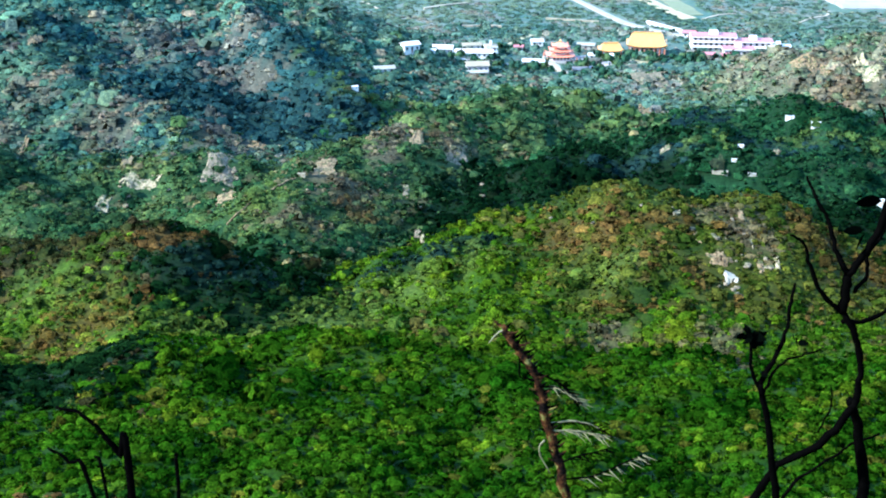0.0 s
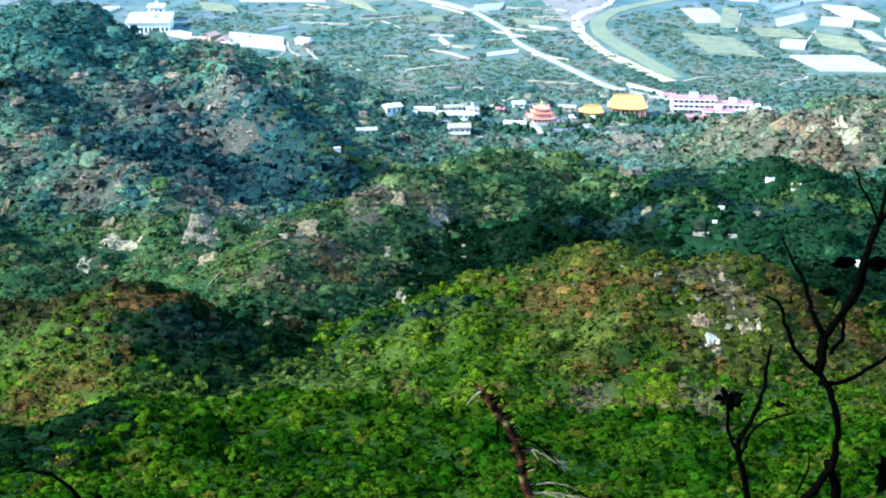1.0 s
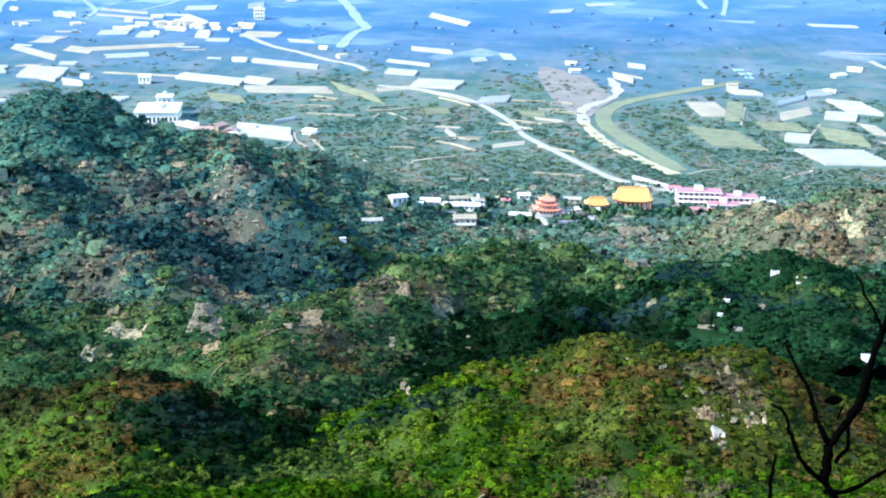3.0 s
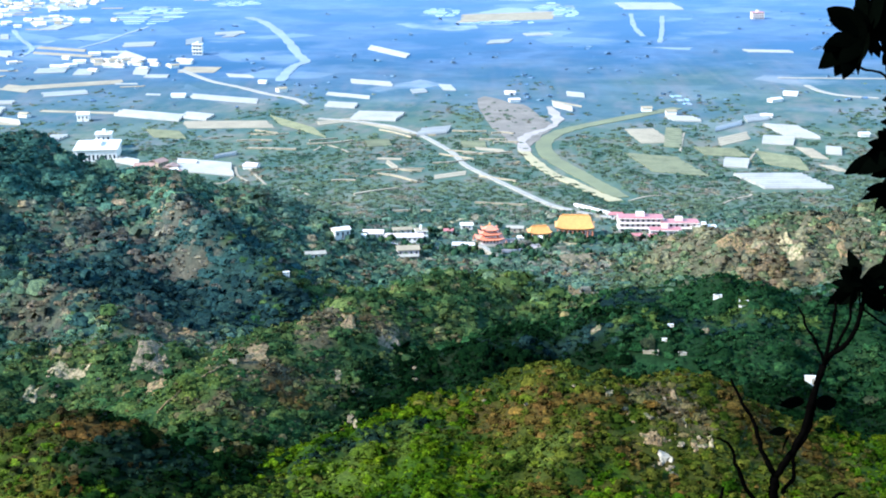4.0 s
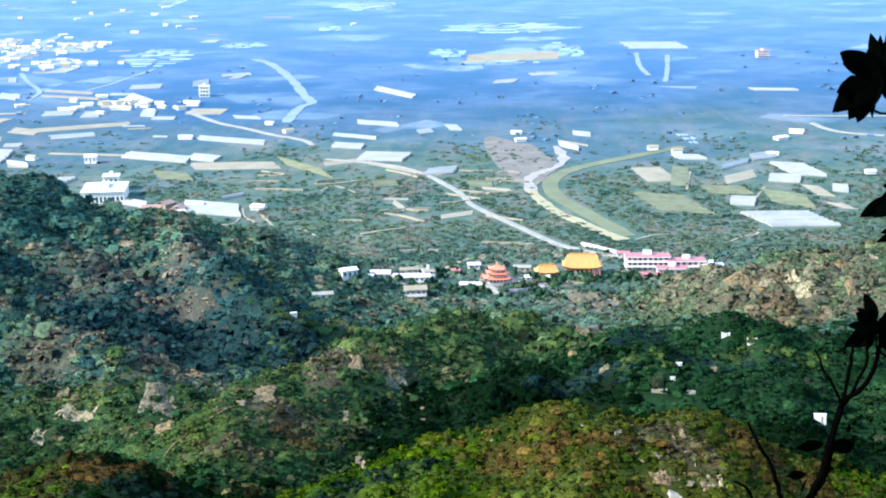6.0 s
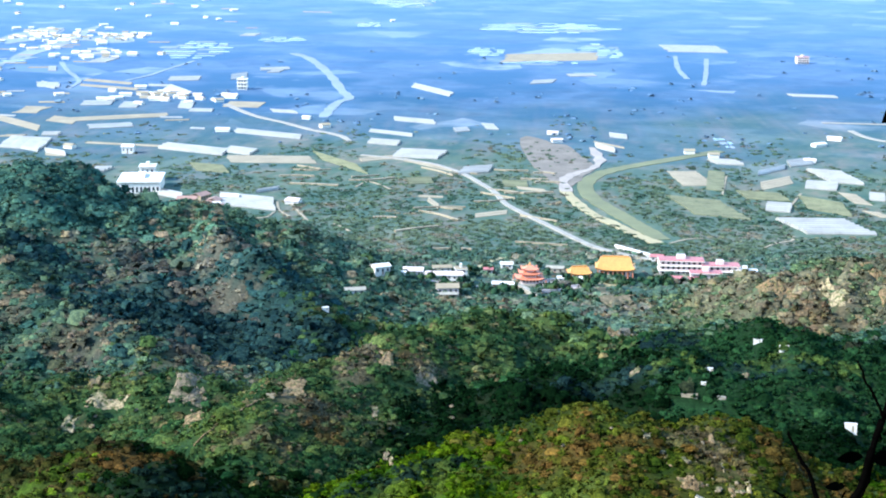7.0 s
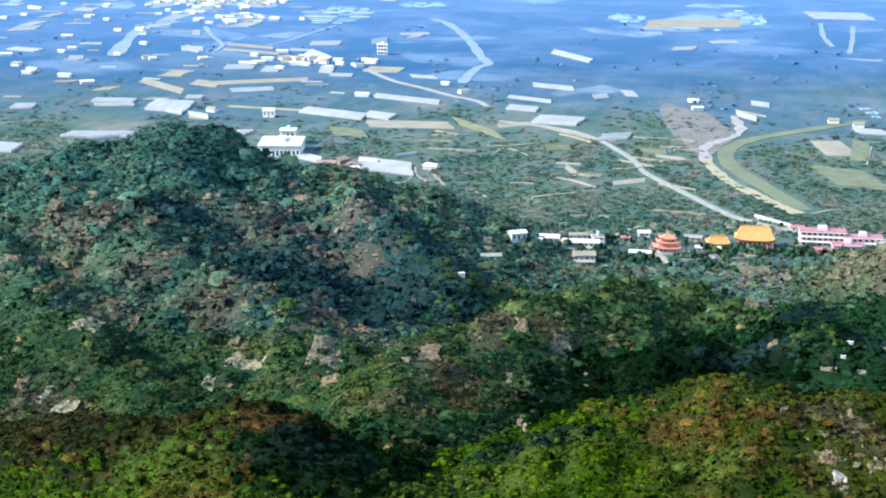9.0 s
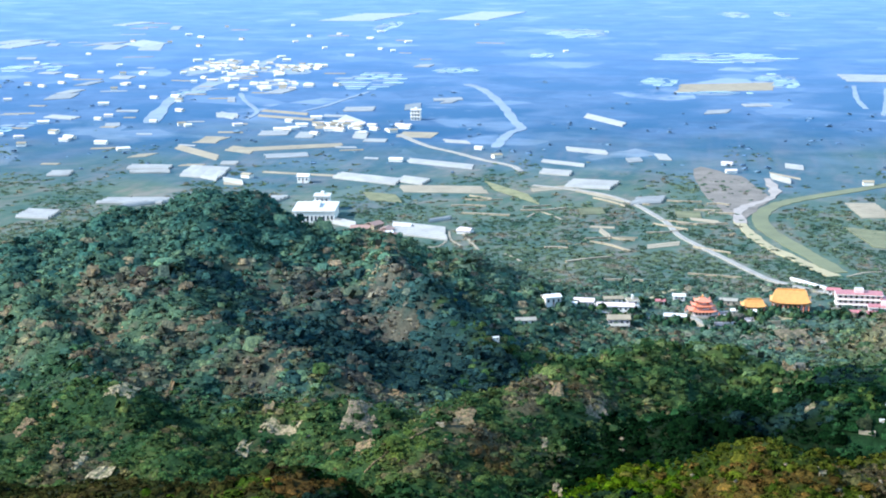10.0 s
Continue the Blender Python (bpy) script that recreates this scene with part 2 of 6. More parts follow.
def ground_material():
    """Forest floor on the hills, farmland on the valley floor, haze painted blue into its far part."""
    m = Nodes("ground")
    floor_ = m.ramp(m.noise(0.12), [(0.25, (0.005, 0.012, 0.001)), (0.5, (0.009, 0.019, 0.002)), (0.66, (0.016, 0.022, 0.004)), (0.9, (0.042, 0.032, 0.014))])
    own = m.tree.nodes.new("ShaderNodeAttribute")
    own.attribute_name = "tone"
    floor_ = m.mix(0.8, floor_, own.outputs["Color"])
    tufts = m.ramp(m.noise(0.9, 3.0), [(0.3, (0.5, 0.52, 0.5)), (0.7, (1.4, 1.35, 1.2))])
    floor_ = m.mix(1.0, floor_, tufts, "MULTIPLY")
    cells = m.add("ShaderNodeTexVoronoi", Scale=0.016, Randomness=0.9)
    warp = m.add("ShaderNodeTexNoise", Scale=0.006, Detail=3.0)
    m.link(m.place(), warp.inputs["Vector"])
    bent = m.tree.nodes.new("ShaderNodeVectorMath")
    bent.operation = "MULTIPLY_ADD"
    bent.inputs[1].default_value = (90, 90, 0)
    m.link(warp.outputs["Color"], bent.inputs[0])
    m.link(m.place(), bent.inputs[2])
    m.link(bent.outputs[0], cells.inputs["Vector"])
    parts = m.tree.nodes.new("ShaderNodeSeparateColor")
    m.link(cells.outputs["Color"], parts.inputs[0])
    farm = m.ramp(parts.outputs[0], [(0.0, (0.045, 0.080, 0.060)), (0.35, (0.080, 0.110, 0.080)), (0.6, (0.142, 0.136, 0.092)), (0.85, (0.20, 0.168, 0.118)), (1.0, (0.32, 0.25, 0.19))])
    woods = m.ramp(m.noise(0.014, 5.0), [(0.44, (0, 0, 0)), (0.56, (1, 1, 1))])
    farm = m.mix(woods, farm, (0.038, 0.076, 0.066))
    farm = m.mix(0.42, farm, m.ramp(m.noise(0.11, 6.0), [(0.33, (0.035, 0.062, 0.052)), (0.52, (0.100, 0.122, 0.092)), (0.62, (0.17, 0.18, 0.14)), (0.74, (0.46, 0.42, 0.37))]))
    farm = m.mix(0.6, farm, own.outputs["Color"])
    # the land further out, with haze painted in as blue colour
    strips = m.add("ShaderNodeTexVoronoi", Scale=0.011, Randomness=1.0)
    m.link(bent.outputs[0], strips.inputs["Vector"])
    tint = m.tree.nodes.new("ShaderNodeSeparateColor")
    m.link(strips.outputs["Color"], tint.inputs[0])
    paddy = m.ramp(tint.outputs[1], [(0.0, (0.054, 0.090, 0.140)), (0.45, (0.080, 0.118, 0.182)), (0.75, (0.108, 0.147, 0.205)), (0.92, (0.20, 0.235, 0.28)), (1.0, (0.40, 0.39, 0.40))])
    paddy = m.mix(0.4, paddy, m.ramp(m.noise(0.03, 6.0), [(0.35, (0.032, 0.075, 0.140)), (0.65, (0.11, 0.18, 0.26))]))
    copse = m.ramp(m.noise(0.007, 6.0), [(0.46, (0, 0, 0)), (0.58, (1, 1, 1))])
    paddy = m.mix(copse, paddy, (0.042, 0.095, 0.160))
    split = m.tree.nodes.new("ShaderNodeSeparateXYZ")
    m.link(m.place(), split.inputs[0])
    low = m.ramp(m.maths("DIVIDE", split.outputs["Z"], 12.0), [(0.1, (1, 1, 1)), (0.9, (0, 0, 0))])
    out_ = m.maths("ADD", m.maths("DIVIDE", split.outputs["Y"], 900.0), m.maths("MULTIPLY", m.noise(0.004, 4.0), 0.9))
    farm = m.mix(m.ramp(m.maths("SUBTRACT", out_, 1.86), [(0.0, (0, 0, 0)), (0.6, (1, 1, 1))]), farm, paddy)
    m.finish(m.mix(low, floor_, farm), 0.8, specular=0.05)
    m.bump(m.noise(0.4), 0.5, 0.5)
    # patchy blue gloss, a stand-in for haze over the far land
    hazy = m.maths("MULTIPLY_ADD", m.noise(0.01, 6.0), 0.9)
    hazy.node.inputs[2].default_value = 0.5
    hazy = m.maths("MULTIPLY", hazy, low)
    m.grazing_gloss(0.87, 0.5, (0.49, 0.58, 0.76), 0.6, hazy)
    return m.mat


GROUND = ground_material()

# ---- the lie of the land ----
# the mountain's foot, from the viewpoint down to the valley floor
FOOT_Y = [-400, -60, 0, 1.5, 6, 60, 150, 230, 320, 400, 480, 560, 700, 800, 900, 1000, 1100, 40000]
FOOT_Z = [330, 245, 228.4, 228.2, 224.5, 176, 90, 62, 58, 42, 28, 22, 15, 10, 4, 0.5, 0, 0]
# each ridge: its crest (x, y, z), how far it reaches towards the viewpoint, and away from it
HILL_CRESTS = [
    ([(-700, 880, 30), (-420, 900, 30), (-346, 900, 36), (-300, 900, 52), (-270, 900, 61), (-232, 900, 69), (-213, 900, 73), (-199, 900, 74), (-186, 900, 65), (-156, 900, 54), (-130, 900, 50), (-110, 900, 47), (-78, 900, 39), (-52, 900, 26), (-29, 900, 9)], 190, 60),
    ([(-230, 860, 62), (-189, 729, 49), (-156, 697, 44), (-126, 674, 41), (-104, 648, 37), (-95, 634, 34), (-86, 602, 24)], 26, 26),
]
SPUR_CRESTS = [
    ([(-320, 850, 52), (-264, 728, 46), (-227, 674, 42), (-197, 627, 37), (-167, 590, 30), (-154, 570, 24)], 26, 26),
    ([(-112, 870, 52), (-98, 793, 60), (-77, 758, 54), (-55, 732, 46), (-46, 707, 37)], 24, 24),
    ([(-65, 555, 43), (-40, 600, 42), (-15, 650, 40), (20, 710, 34), (45, 760, 27), (62, 795, 12)], 36, 36),
    ([(10, 690, 34), (40, 680, 28), (70, 690, 22)], 26, 26),
]
DALE_CRESTS = [
    ([(400, 660, 48), (260, 650, 48), (198, 650, 46), (156, 642, 52), (122, 640, 52), (104, 640, 49), (85, 640, 43), (61, 632, 38), (37, 622, 34), (14, 605, 30), (-8, 585, 27)], 62, 40),
    ([(300, 500, 34), (160, 500, 35), (131, 500, 46), (112, 500, 55), (93, 500, 62), (74, 500, 63), (55, 500, 62), (37, 500, 58), (16, 498, 53), (-2, 492, 49), (-17, 485, 44), (-31, 470, 40)], 62, 34),
]
NEAR_CRESTS = [
    ([(-260, 375, 46), (-113, 380, 52), (-100, 385, 52), (-81, 390, 56), (-65, 394, 57), (-42, 396, 56), (-11, 396, 54), (11, 394, 52), (70, 392, 50), (200, 390, 46)], 60, 22),
    ([(-320, 490, 44), (-180, 480, 48), (-139, 480, 51), (-114, 475, 57), (-88, 470, 61), (-76, 470, 60), (-61, 470, 52), (-49, 470, 44), (-44, 468, 34)], 32, 30),
]
EAST_CRESTS = [
    ([(600, 850, 50), (400, 840, 50), (253, 825, 41), (217, 825, 36), (175, 830, 26), (145, 838, 8)], 80, 50),
    ([(215, 815, 36), (200, 770, 26), (190, 735, 16)], 24, 24),
    ([(255, 815, 40), (262, 765, 30), (268, 730, 20)], 24, 24),
]
RIDGES = HILL_CRESTS + SPUR_CRESTS + DALE_CRESTS + NEAR_CRESTS + EAST_CRESTS


def swell(x, y, size, seed):
    """Smooth rolling noise between -1 and 1, from a few sums of sines."""
    r = random.Random(seed)
    total = np.zeros_like(x)
    for k in range(7):
        a, f, p = r.uniform(0, math.tau), math.tau / size * r.uniform(0.6, 1.7), r.uniform(0, math.tau)
        total = total + np.sin((x * math.cos(a) + y * math.sin(a)) * f + p + 0.9 * np.sin((y * math.cos(a) - x * math.sin(a)) * f * 0.6))
    return total / 4.0


def land(x, y):
    """The ground's height at plan places x, y (arrays)."""
    x, y = np.asarray(x, float), np.asarray(y, float)
    foot = np.interp(y, FOOT_Y, FOOT_Z)
    parts = []
    for crest, near, far in RIDGES:
        best = np.full(x.shape, -1e9)
        along_x = abs(crest[-1][0] - crest[0][0]) > abs(crest[-1][1] - crest[0][1])
        wide = (0.2 if along_x else 0.5) * (near + far)
        for (x0, y0, z0), (x1, y1, z1) in zip(crest, crest[1:]):
            dx, dy = x1 - x0, y1 - y0
            s = np.clip(((x - x0) * dx + (y - y0) * dy) / (dx * dx + dy * dy), 0, 1)
            px, py = x0 + s * dx, y0 + s * dy
            rise = z0 + s * (z1 - z0) - np.interp(py, FOOT_Y, FOOT_Z)
            away = (y - py) / np.where(y < py, near, far)
            side = (x - px) / wide
            best = np.maximum(best, rise * np.exp(-(away ** 2 + side ** 2)))
        parts.append(best)
    top = np.zeros_like(x)
    for p in parts:
        top = np.maximum(top, p) + 2.5 * np.exp(-np.abs(top - p) / 4.0) * np.clip(np.minimum(top, p) / 10, 0, 1)
    far = np.clip((y - 560) / 120, 0, 1)
    hilly = np.clip((foot + top - 3) / 20, 0, 1) * np.clip((y - 60) / 150, 0, 1)
    rough = (2.6 + 0.6 * far) * swell(x, y, 75, 3) + (1.6 + 1.2 * far) * swell(x, y, 30, 4) + 0.6 * swell(x, y, 11, 5)
    return foot + top + hilly * rough


def land_normals(x, y):
    """Upward normals of the ground at places."""
    s = 4.0
    n = np.stack([land(x - s, y) - land(x + s, y), land(x, y - s) - land(x, y + s), np.full(x.shape, 2 * s)], -1)
    return n / np.linalg.norm(n, axis=1)[:, None]


def land_at(x, y):
    return float(land(np.array([x]), np.array([y]))[0])


def mesh_from(name, verts, faces, mats, index=None, smooth=False):
    me = bpy.data.meshes.new(name)
    me.from_pydata([tuple(v) for v in verts], [], faces)
    for m in mats:
        me.materials.append(m)
    if index is not None:
        me.polygons.foreach_set("material_index", np.asarray(index, np.int32))
    if smooth:
        me.polygons.foreach_set("use_smooth", np.ones(len(me.polygons), bool))
    me.update()
    return me


def steps(spans):
    out = [spans[0][0]]
    for start, end, step in spans:
        n = max(1, round((end - start) / step))
        out += [start + (end - start) * k / n for k in range(1, n + 1)]
    return np.array(out)


def build_ground():
    half = steps([(0, 480, 5), (480, 900, 15), (900, 2000, 60), (2000, 12000, 600)])
    xs = np.concatenate([-half[:0:-1], half])
    ys = steps([(-400, -40, 20), (-40, 20, 3), (20, 250, 8), (250, 1050, 4.5), (1050, 1500, 12), (1500, 5000, 60), (5000, 26000, 1000)])
    gx, gy = np.meshgrid(xs, ys)
    verts = np.stack([gx, gy, land(gx, gy)], -1).reshape(-1, 3)
    nx, ny = len(xs), len(ys)
    k = (np.arange(ny - 1)[:, None] * nx + np.arange(nx - 1)[None]).reshape(-1)
    quads = np.stack([k, k + 1, k + nx + 1, k + nx], -1)
    tone = np.tile(np.array((0.016, 0.030, 0.006)), (len(verts), 1))
    wooded = (verts[:, 1] > 250) & (verts[:, 1] < 1050) & (np.abs(verts[:, 0]) < 480)
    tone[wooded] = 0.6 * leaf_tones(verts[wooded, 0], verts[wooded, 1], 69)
    low = (verts[:, 1] > 960) & (verts[:, 2] < 6)
    tone[low] = plain_tones(verts[low, 0], verts[low, 1], 68, 0.1)
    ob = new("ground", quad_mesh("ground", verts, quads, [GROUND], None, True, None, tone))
    tagged(ob, "wooded mountain foot running out into a wide farmed valley floor", "ground", kind="structure")


def quad_mesh(name, verts, quads, mats, index=None, smooth=False, normals=None, tone=None):
    me = bpy.data.meshes.new(name)
    n = quads.shape[1]
    me.vertices.add(len(verts))
    me.vertices.foreach_set("co", np.ascontiguousarray(verts, np.float32).reshape(-1))
    me.loops.add(quads.size)
    me.loops.foreach_set("vertex_index", np.ascontiguousarray(quads, np.int32).reshape(-1))
    me.polygons.add(len(quads))
    me.polygons.foreach_set("loop_start", np.arange(0, quads.size, n, dtype=np.int32))
    for m in mats:
        me.materials.append(m)
    if index is not None:
        me.polygons.foreach_set("material_index", np.asarray(index, np.int32))
    me.polygons.foreach_set("use_smooth", np.full(len(quads), smooth))
    me.update(calc_edges=True)
    me.validate()
    if tone is not None:
        me.attributes.new("tone", "FLOAT_COLOR", "POINT").data.foreach_set("color", np.concatenate([tone, np.ones((len(tone), 1))], 1).astype(np.float32).reshape(-1))
    if normals is not None:
        me.attributes.new("custom_normal", "FLOAT_VECTOR", "POINT").data.foreach_set("vector", np.ascontiguousarray(normals, np.float32).reshape(-1))
        me.update()
    return me


# ---- woods ----
LUMP = np.array([(a, b, c) for c in (-1, 1) for b in (-1, 1) for a in (-1, 1)], float) * 0.6
LUMP_FACES = np.array([(0, 2, 3, 1), (4, 5, 7, 6), (0, 1, 5, 4), (2, 6, 7, 3), (0, 4, 6, 2), (1, 3, 7, 5)])


def crown_shape(seed, tufts, size=0.42, flat=0.6, core=True, lumps=6, upright=0.0):
    """A crown about one metre in radius on the origin: leaf tufts (quads) over a few lumps, with a dim core. All quads."""
    r = np.random.RandomState(seed)
    centres = np.stack([r.uniform(-0.55, 0.55, lumps), r.uniform(-0.55, 0.55, lumps), r.uniform(0.2, 1.05 + upright, lumps)], -1)
    radii = r.uniform(0.32, 0.62, lumps)
    verts, quads = [], []
    pick = r.randint(0, lumps, tufts)
    way = r.normal(size=(tufts, 3))
    way[:, 2] = np.abs(way[:, 2]) * 0.9 + 0.1 * way[:, 2]
    way /= np.linalg.norm(way, axis=1)[:, None]
    spot = centres[pick] + way * (radii[pick] * r.uniform(0.75, 1.1, tufts))[:, None]
    up = way * (1 - flat) + np.array([0, 0, flat]) + r.normal(size=(tufts, 3)) * 0.3
    up /= np.linalg.norm(up, axis=1)[:, None]
    a = np.cross(up, r.normal(size=(tufts, 3)))
    a /= np.linalg.norm(a, axis=1)[:, None]
    b = np.cross(up, a)
    s = size * r.uniform(0.55, 1.3, tufts)[:, None]
    for sa, sb, dz in ((-0.6, -0.35, -0.1), (0.5, -0.5, 0.06), (0.62, 0.4, -0.12), (-0.45, 0.55, 0.05)):
        verts.append(spot + a * sa * s + b * sb * s * 0.85 + up * dz * s)
    v = np.stack(verts, 1).reshape(-1, 3)
    q = np.arange(tufts * 4).reshape(-1, 4)
    if core:
        for c, rad in zip(centres, radii):
            n = len(v)
            v = np.concatenate([v, c + LUMP * rad * 0.95 * r.uniform(0.8, 1.2, (8, 1))])
            q = np.concatenate([q, LUMP_FACES + n])
    n = v - np.array([0, 0, 0.45])
    near = centres[np.argmin(((v[:, None] - centres[None]) ** 2).sum(-1), 1)]
    n = n / np.linalg.norm(n, axis=1)[:, None] + 1.1 * (v - near) / np.linalg.norm(v - near, axis=1)[:, None] + r.normal(size=v.shape) * 0.12 + np.concatenate([np.repeat(r.normal(size=(tufts, 3)) * 0.55, 4, 0), np.zeros((len(v) - 4 * tufts, 3))])
    return v, q, n / np.linalg.norm(n, axis=1)[:, None]


def thicket_shape(seed, tufts, size, clumps=4, rise=0.9):
    """Scrub about one metre in radius on the origin: leaning leaf sprays over a few uneven clumps, wide open at the rim. All quads."""
    r = np.random.RandomState(seed)
    heads = np.stack([r.uniform(-0.8, 0.8, clumps), r.uniform(-0.8, 0.8, clumps), r.uniform(0.25, 1.0, clumps)], -1)
    pick = r.randint(0, clumps, tufts)
    off = r.normal(size=(tufts, 2)) * 0.36
    spot = np.empty((tufts, 3))
    spot[:, :2] = heads[pick, :2] + off
    spot[:, 2] = rise * heads[pick, 2] * r.uniform(0.35, 1.15, tufts) * np.exp(-1.3 * (off ** 2).sum(1))
    turn = r.uniform(0, math.tau, tufts)
    a = np.stack([np.cos(turn), np.sin(turn), r.normal(size=tufts) * 0.25], -1)
    b = np.stack([r.normal(size=tufts) * 0.55, r.normal(size=tufts) * 0.55, np.ones(tufts)], -1)
    b /= np.linalg.norm(b, axis=1)[:, None]
    s = size * np.exp(r.normal(size=tufts) * 0.35)[:, None]
    corners = [spot + a * sa * s + b * sb * s for sa, sb in ((-0.42, -0.5), (0.38, -0.42), (0.30, 0.55), (-0.22, 0.72))]
    v = np.stack(corners, 1).reshape(-1, 3)
    n = np.repeat(r.normal(size=(tufts, 3)) * 0.5, 4, 0) + np.array([0, 0, 1.0])
    n[:, :2] += 0.45 * (v - np.repeat(heads[pick], 4, 0))[:, :2]
    return v, np.arange(tufts * 4).reshape(-1, 4), n / np.linalg.norm(n, axis=1)[:, None]


def dome_shape(seed, sides, rings, tufts, size):
    """A rounded bush crown one metre in radius: an uneven dome with leaf sprays standing out of it. All quads."""
    r = np.random.RandomState(seed)
    levels = [(1.0, -0.3), (0.62, 0.78)] if rings == 2 else [(1.0, -0.3), (0.88, 0.45), (0.48, 0.9)]
    lobes = r.uniform(0, math.tau, 2)
    v = []
    for rad, z in levels:
        for k in range(sides):
            a = math.tau * (k + 0.3 * r.uniform(-1, 1)) / sides
            f = rad * (1 + 0.16 * math.sin(2 * a + lobes[0]) + 0.12 * math.sin(3 * a + lobes[1])) * r.uniform(0.86, 1.14)
            v.append((f * math.cos(a), f * math.sin(a), z * r.uniform(0.85, 1.15)))
    q = [(n * sides + k, n * sides + (k + 1) % sides, (n + 1) * sides + (k + 1) % sides, (n + 1) * sides + k) for n in range(len(levels) - 1) for k in range(sides)]
    o = (len(levels) - 1) * sides
    q += [(o, o + 1, o + 2, o + 3), (o, o + 3, o + 4, o + 5)] if sides == 6 else [(o, o + 1, o + 2, o + 3), (o, o + 3, o + 4, o + 7), (o + 4, o + 5, o + 6, o + 7)]
    v, q = np.array(v), np.array(q)
    n = v + np.array([0, 0, 0.35]) + r.normal(size=v.shape) * 0.12
    v2, q2, n2 = thicket_shape(seed + 50, tufts, size, 3, 1.05)
    v, q, n = np.concatenate([v, v2]), np.concatenate([q, q2 + len(v)]), np.concatenate([n / np.linalg.norm(n, axis=1)[:, None], n2])
    return v, q, n / np.linalg.norm(n, axis=1)[:, None]


def scrub_shape(seed, tufts, sprays, size, lumps=1):
    """A low wide bush: leaf tufts round a core, with sprays standing out of it."""
    v, q, n = crown_shape(seed, tufts, size * 1.15, 0.35, lumps=lumps)
    n = 0.5 * n + np.array([0, 0, 0.75])
    v2, q2, n2 = thicket_shape(seed + 50, sprays, size * 0.8, lumps + 2)
    n = np.concatenate([n, n2])
    return np.concatenate([v, v2]), np.concatenate([q, q2 + len(v)]), n / np.linalg.norm(n, axis=1)[:, None]


def spread(shapes, x, y, z, radius, height, tone, seed, slope=0.0):
    """Many crowns in one mesh: verts, quads, normals, and a material for each quad or, from colours, a leaf colour for each vert."""
    r = np.random.RandomState(seed)
    which = r.randint(0, len(shapes), len(x))
    turn = r.uniform(0, math.tau, len(x))
    lie = land_normals(x, y) * slope
    vs, qs, ms, ns, count = [], [], [], [], 0
    tinted = tone.ndim == 2
    for k, (v, q, nv) in enumerate(shapes):
        i = np.nonzero(which == k)[0]
        if not len(i):
            continue
        c, s = np.cos(turn[i])[:, None], np.sin(turn[i])[:, None]
        px = (v[None, :, 0] * c - v[None, :, 1] * s) * radius[i][:, None] + x[i][:, None]
        py = (v[None, :, 0] * s + v[None, :, 1] * c) * radius[i][:, None] + y[i][:, None]
        pz = v[None, :, 2] * height[i][:, None] + z[i][:, None]
        vs.append(np.stack([px, py, pz], -1).reshape(-1, 3))
        n = (np.stack([nv[None, :, 0] * c - nv[None, :, 1] * s, nv[None, :, 0] * s + nv[None, :, 1] * c, np.repeat(nv[None, :, 2], len(i), 0)], -1) + lie[i][:, None]).reshape(-1, 3)
        ns.append(n / np.linalg.norm(n, axis=1)[:, None])
        qs.append((q[None] + (np.arange(len(i)) * len(v))[:, None, None]).reshape(-1, 4) + count)
        ms.append(np.repeat(tone[i], len(v) if tinted else len(q), 0))
        count += len(i) * len(v)
    return np.concatenate(vs), np.concatenate(qs), np.concatenate(ms), np.concatenate(ns)


def scatter(x0, x1, y0, y1, gap, seed):
    """Jittered rows of places."""
    r = np.random.RandomState(seed)
    gx, gy = np.meshgrid(np.arange(x0, x1, gap), np.arange(y0, y1, gap))
    gx = gx + (np.arange(gx.shape[0]) % 2)[:, None] * gap / 2
    return gx.ravel() + r.uniform(-0.45, 0.45, gx.size) * gap, gy.ravel() + r.uniform(-0.45, 0.45, gx.size) * gap


# clearings: centre, half sizes, turn, and what shows there
SCARS = [
    (84, 458, 4, 2, 0.0, "earth"), (236, 800, 4, 10, 0.3, "earth"),
    (96, 822, 8, 7, 0.1, "earth"), (183, 800, 7, 14, 0.3, "earth"), (-30, 640, 6, 3, 0.4, "earth"),
]
# steep bare faces: centre of the foot, width, height, how far it leans back, and what shows there
GREY_FACES = [(-92, 608, 15.4, 5, 30), (4, 625, 9.7, 3.3, 23.0), (-16, 582, 2.9, 1.9, 13.5), (87, 610, 5.2, 2.8, 3), (130, 604, 3.4, 2.4, 4.0), (-11, 552, 2.7, 1.5, 7.5), (112, 838, 22, 7, 28)]
PALE_FACES = [(-73, 659, 5.1, 3.1, 11.5), (-191, 618, 10.9, 1.5, 21.5), (-181, 540, 9.4, 1.5, 26.0), (-194, 562, 4.3, 1.5, 22.0), (-136, 596, 5.5, 2.7, 15.5), (127, 840, 3.0, 1.5, 24.0), (-8, 494, 1.7, 3, 4), (101, 454, 2.2, 3.0, 6.5), (94, 464, 2.3, 2.6, 4.0), (73, 479, 3.7, 1.5, 3), (209, 768, 9.2, 10.1, 30), (254, 800, 5.6, 1.6, 16.0), (-16, 590, 3.3, 1.5, 7.5), (-125, 616, 21, 4, 11)]
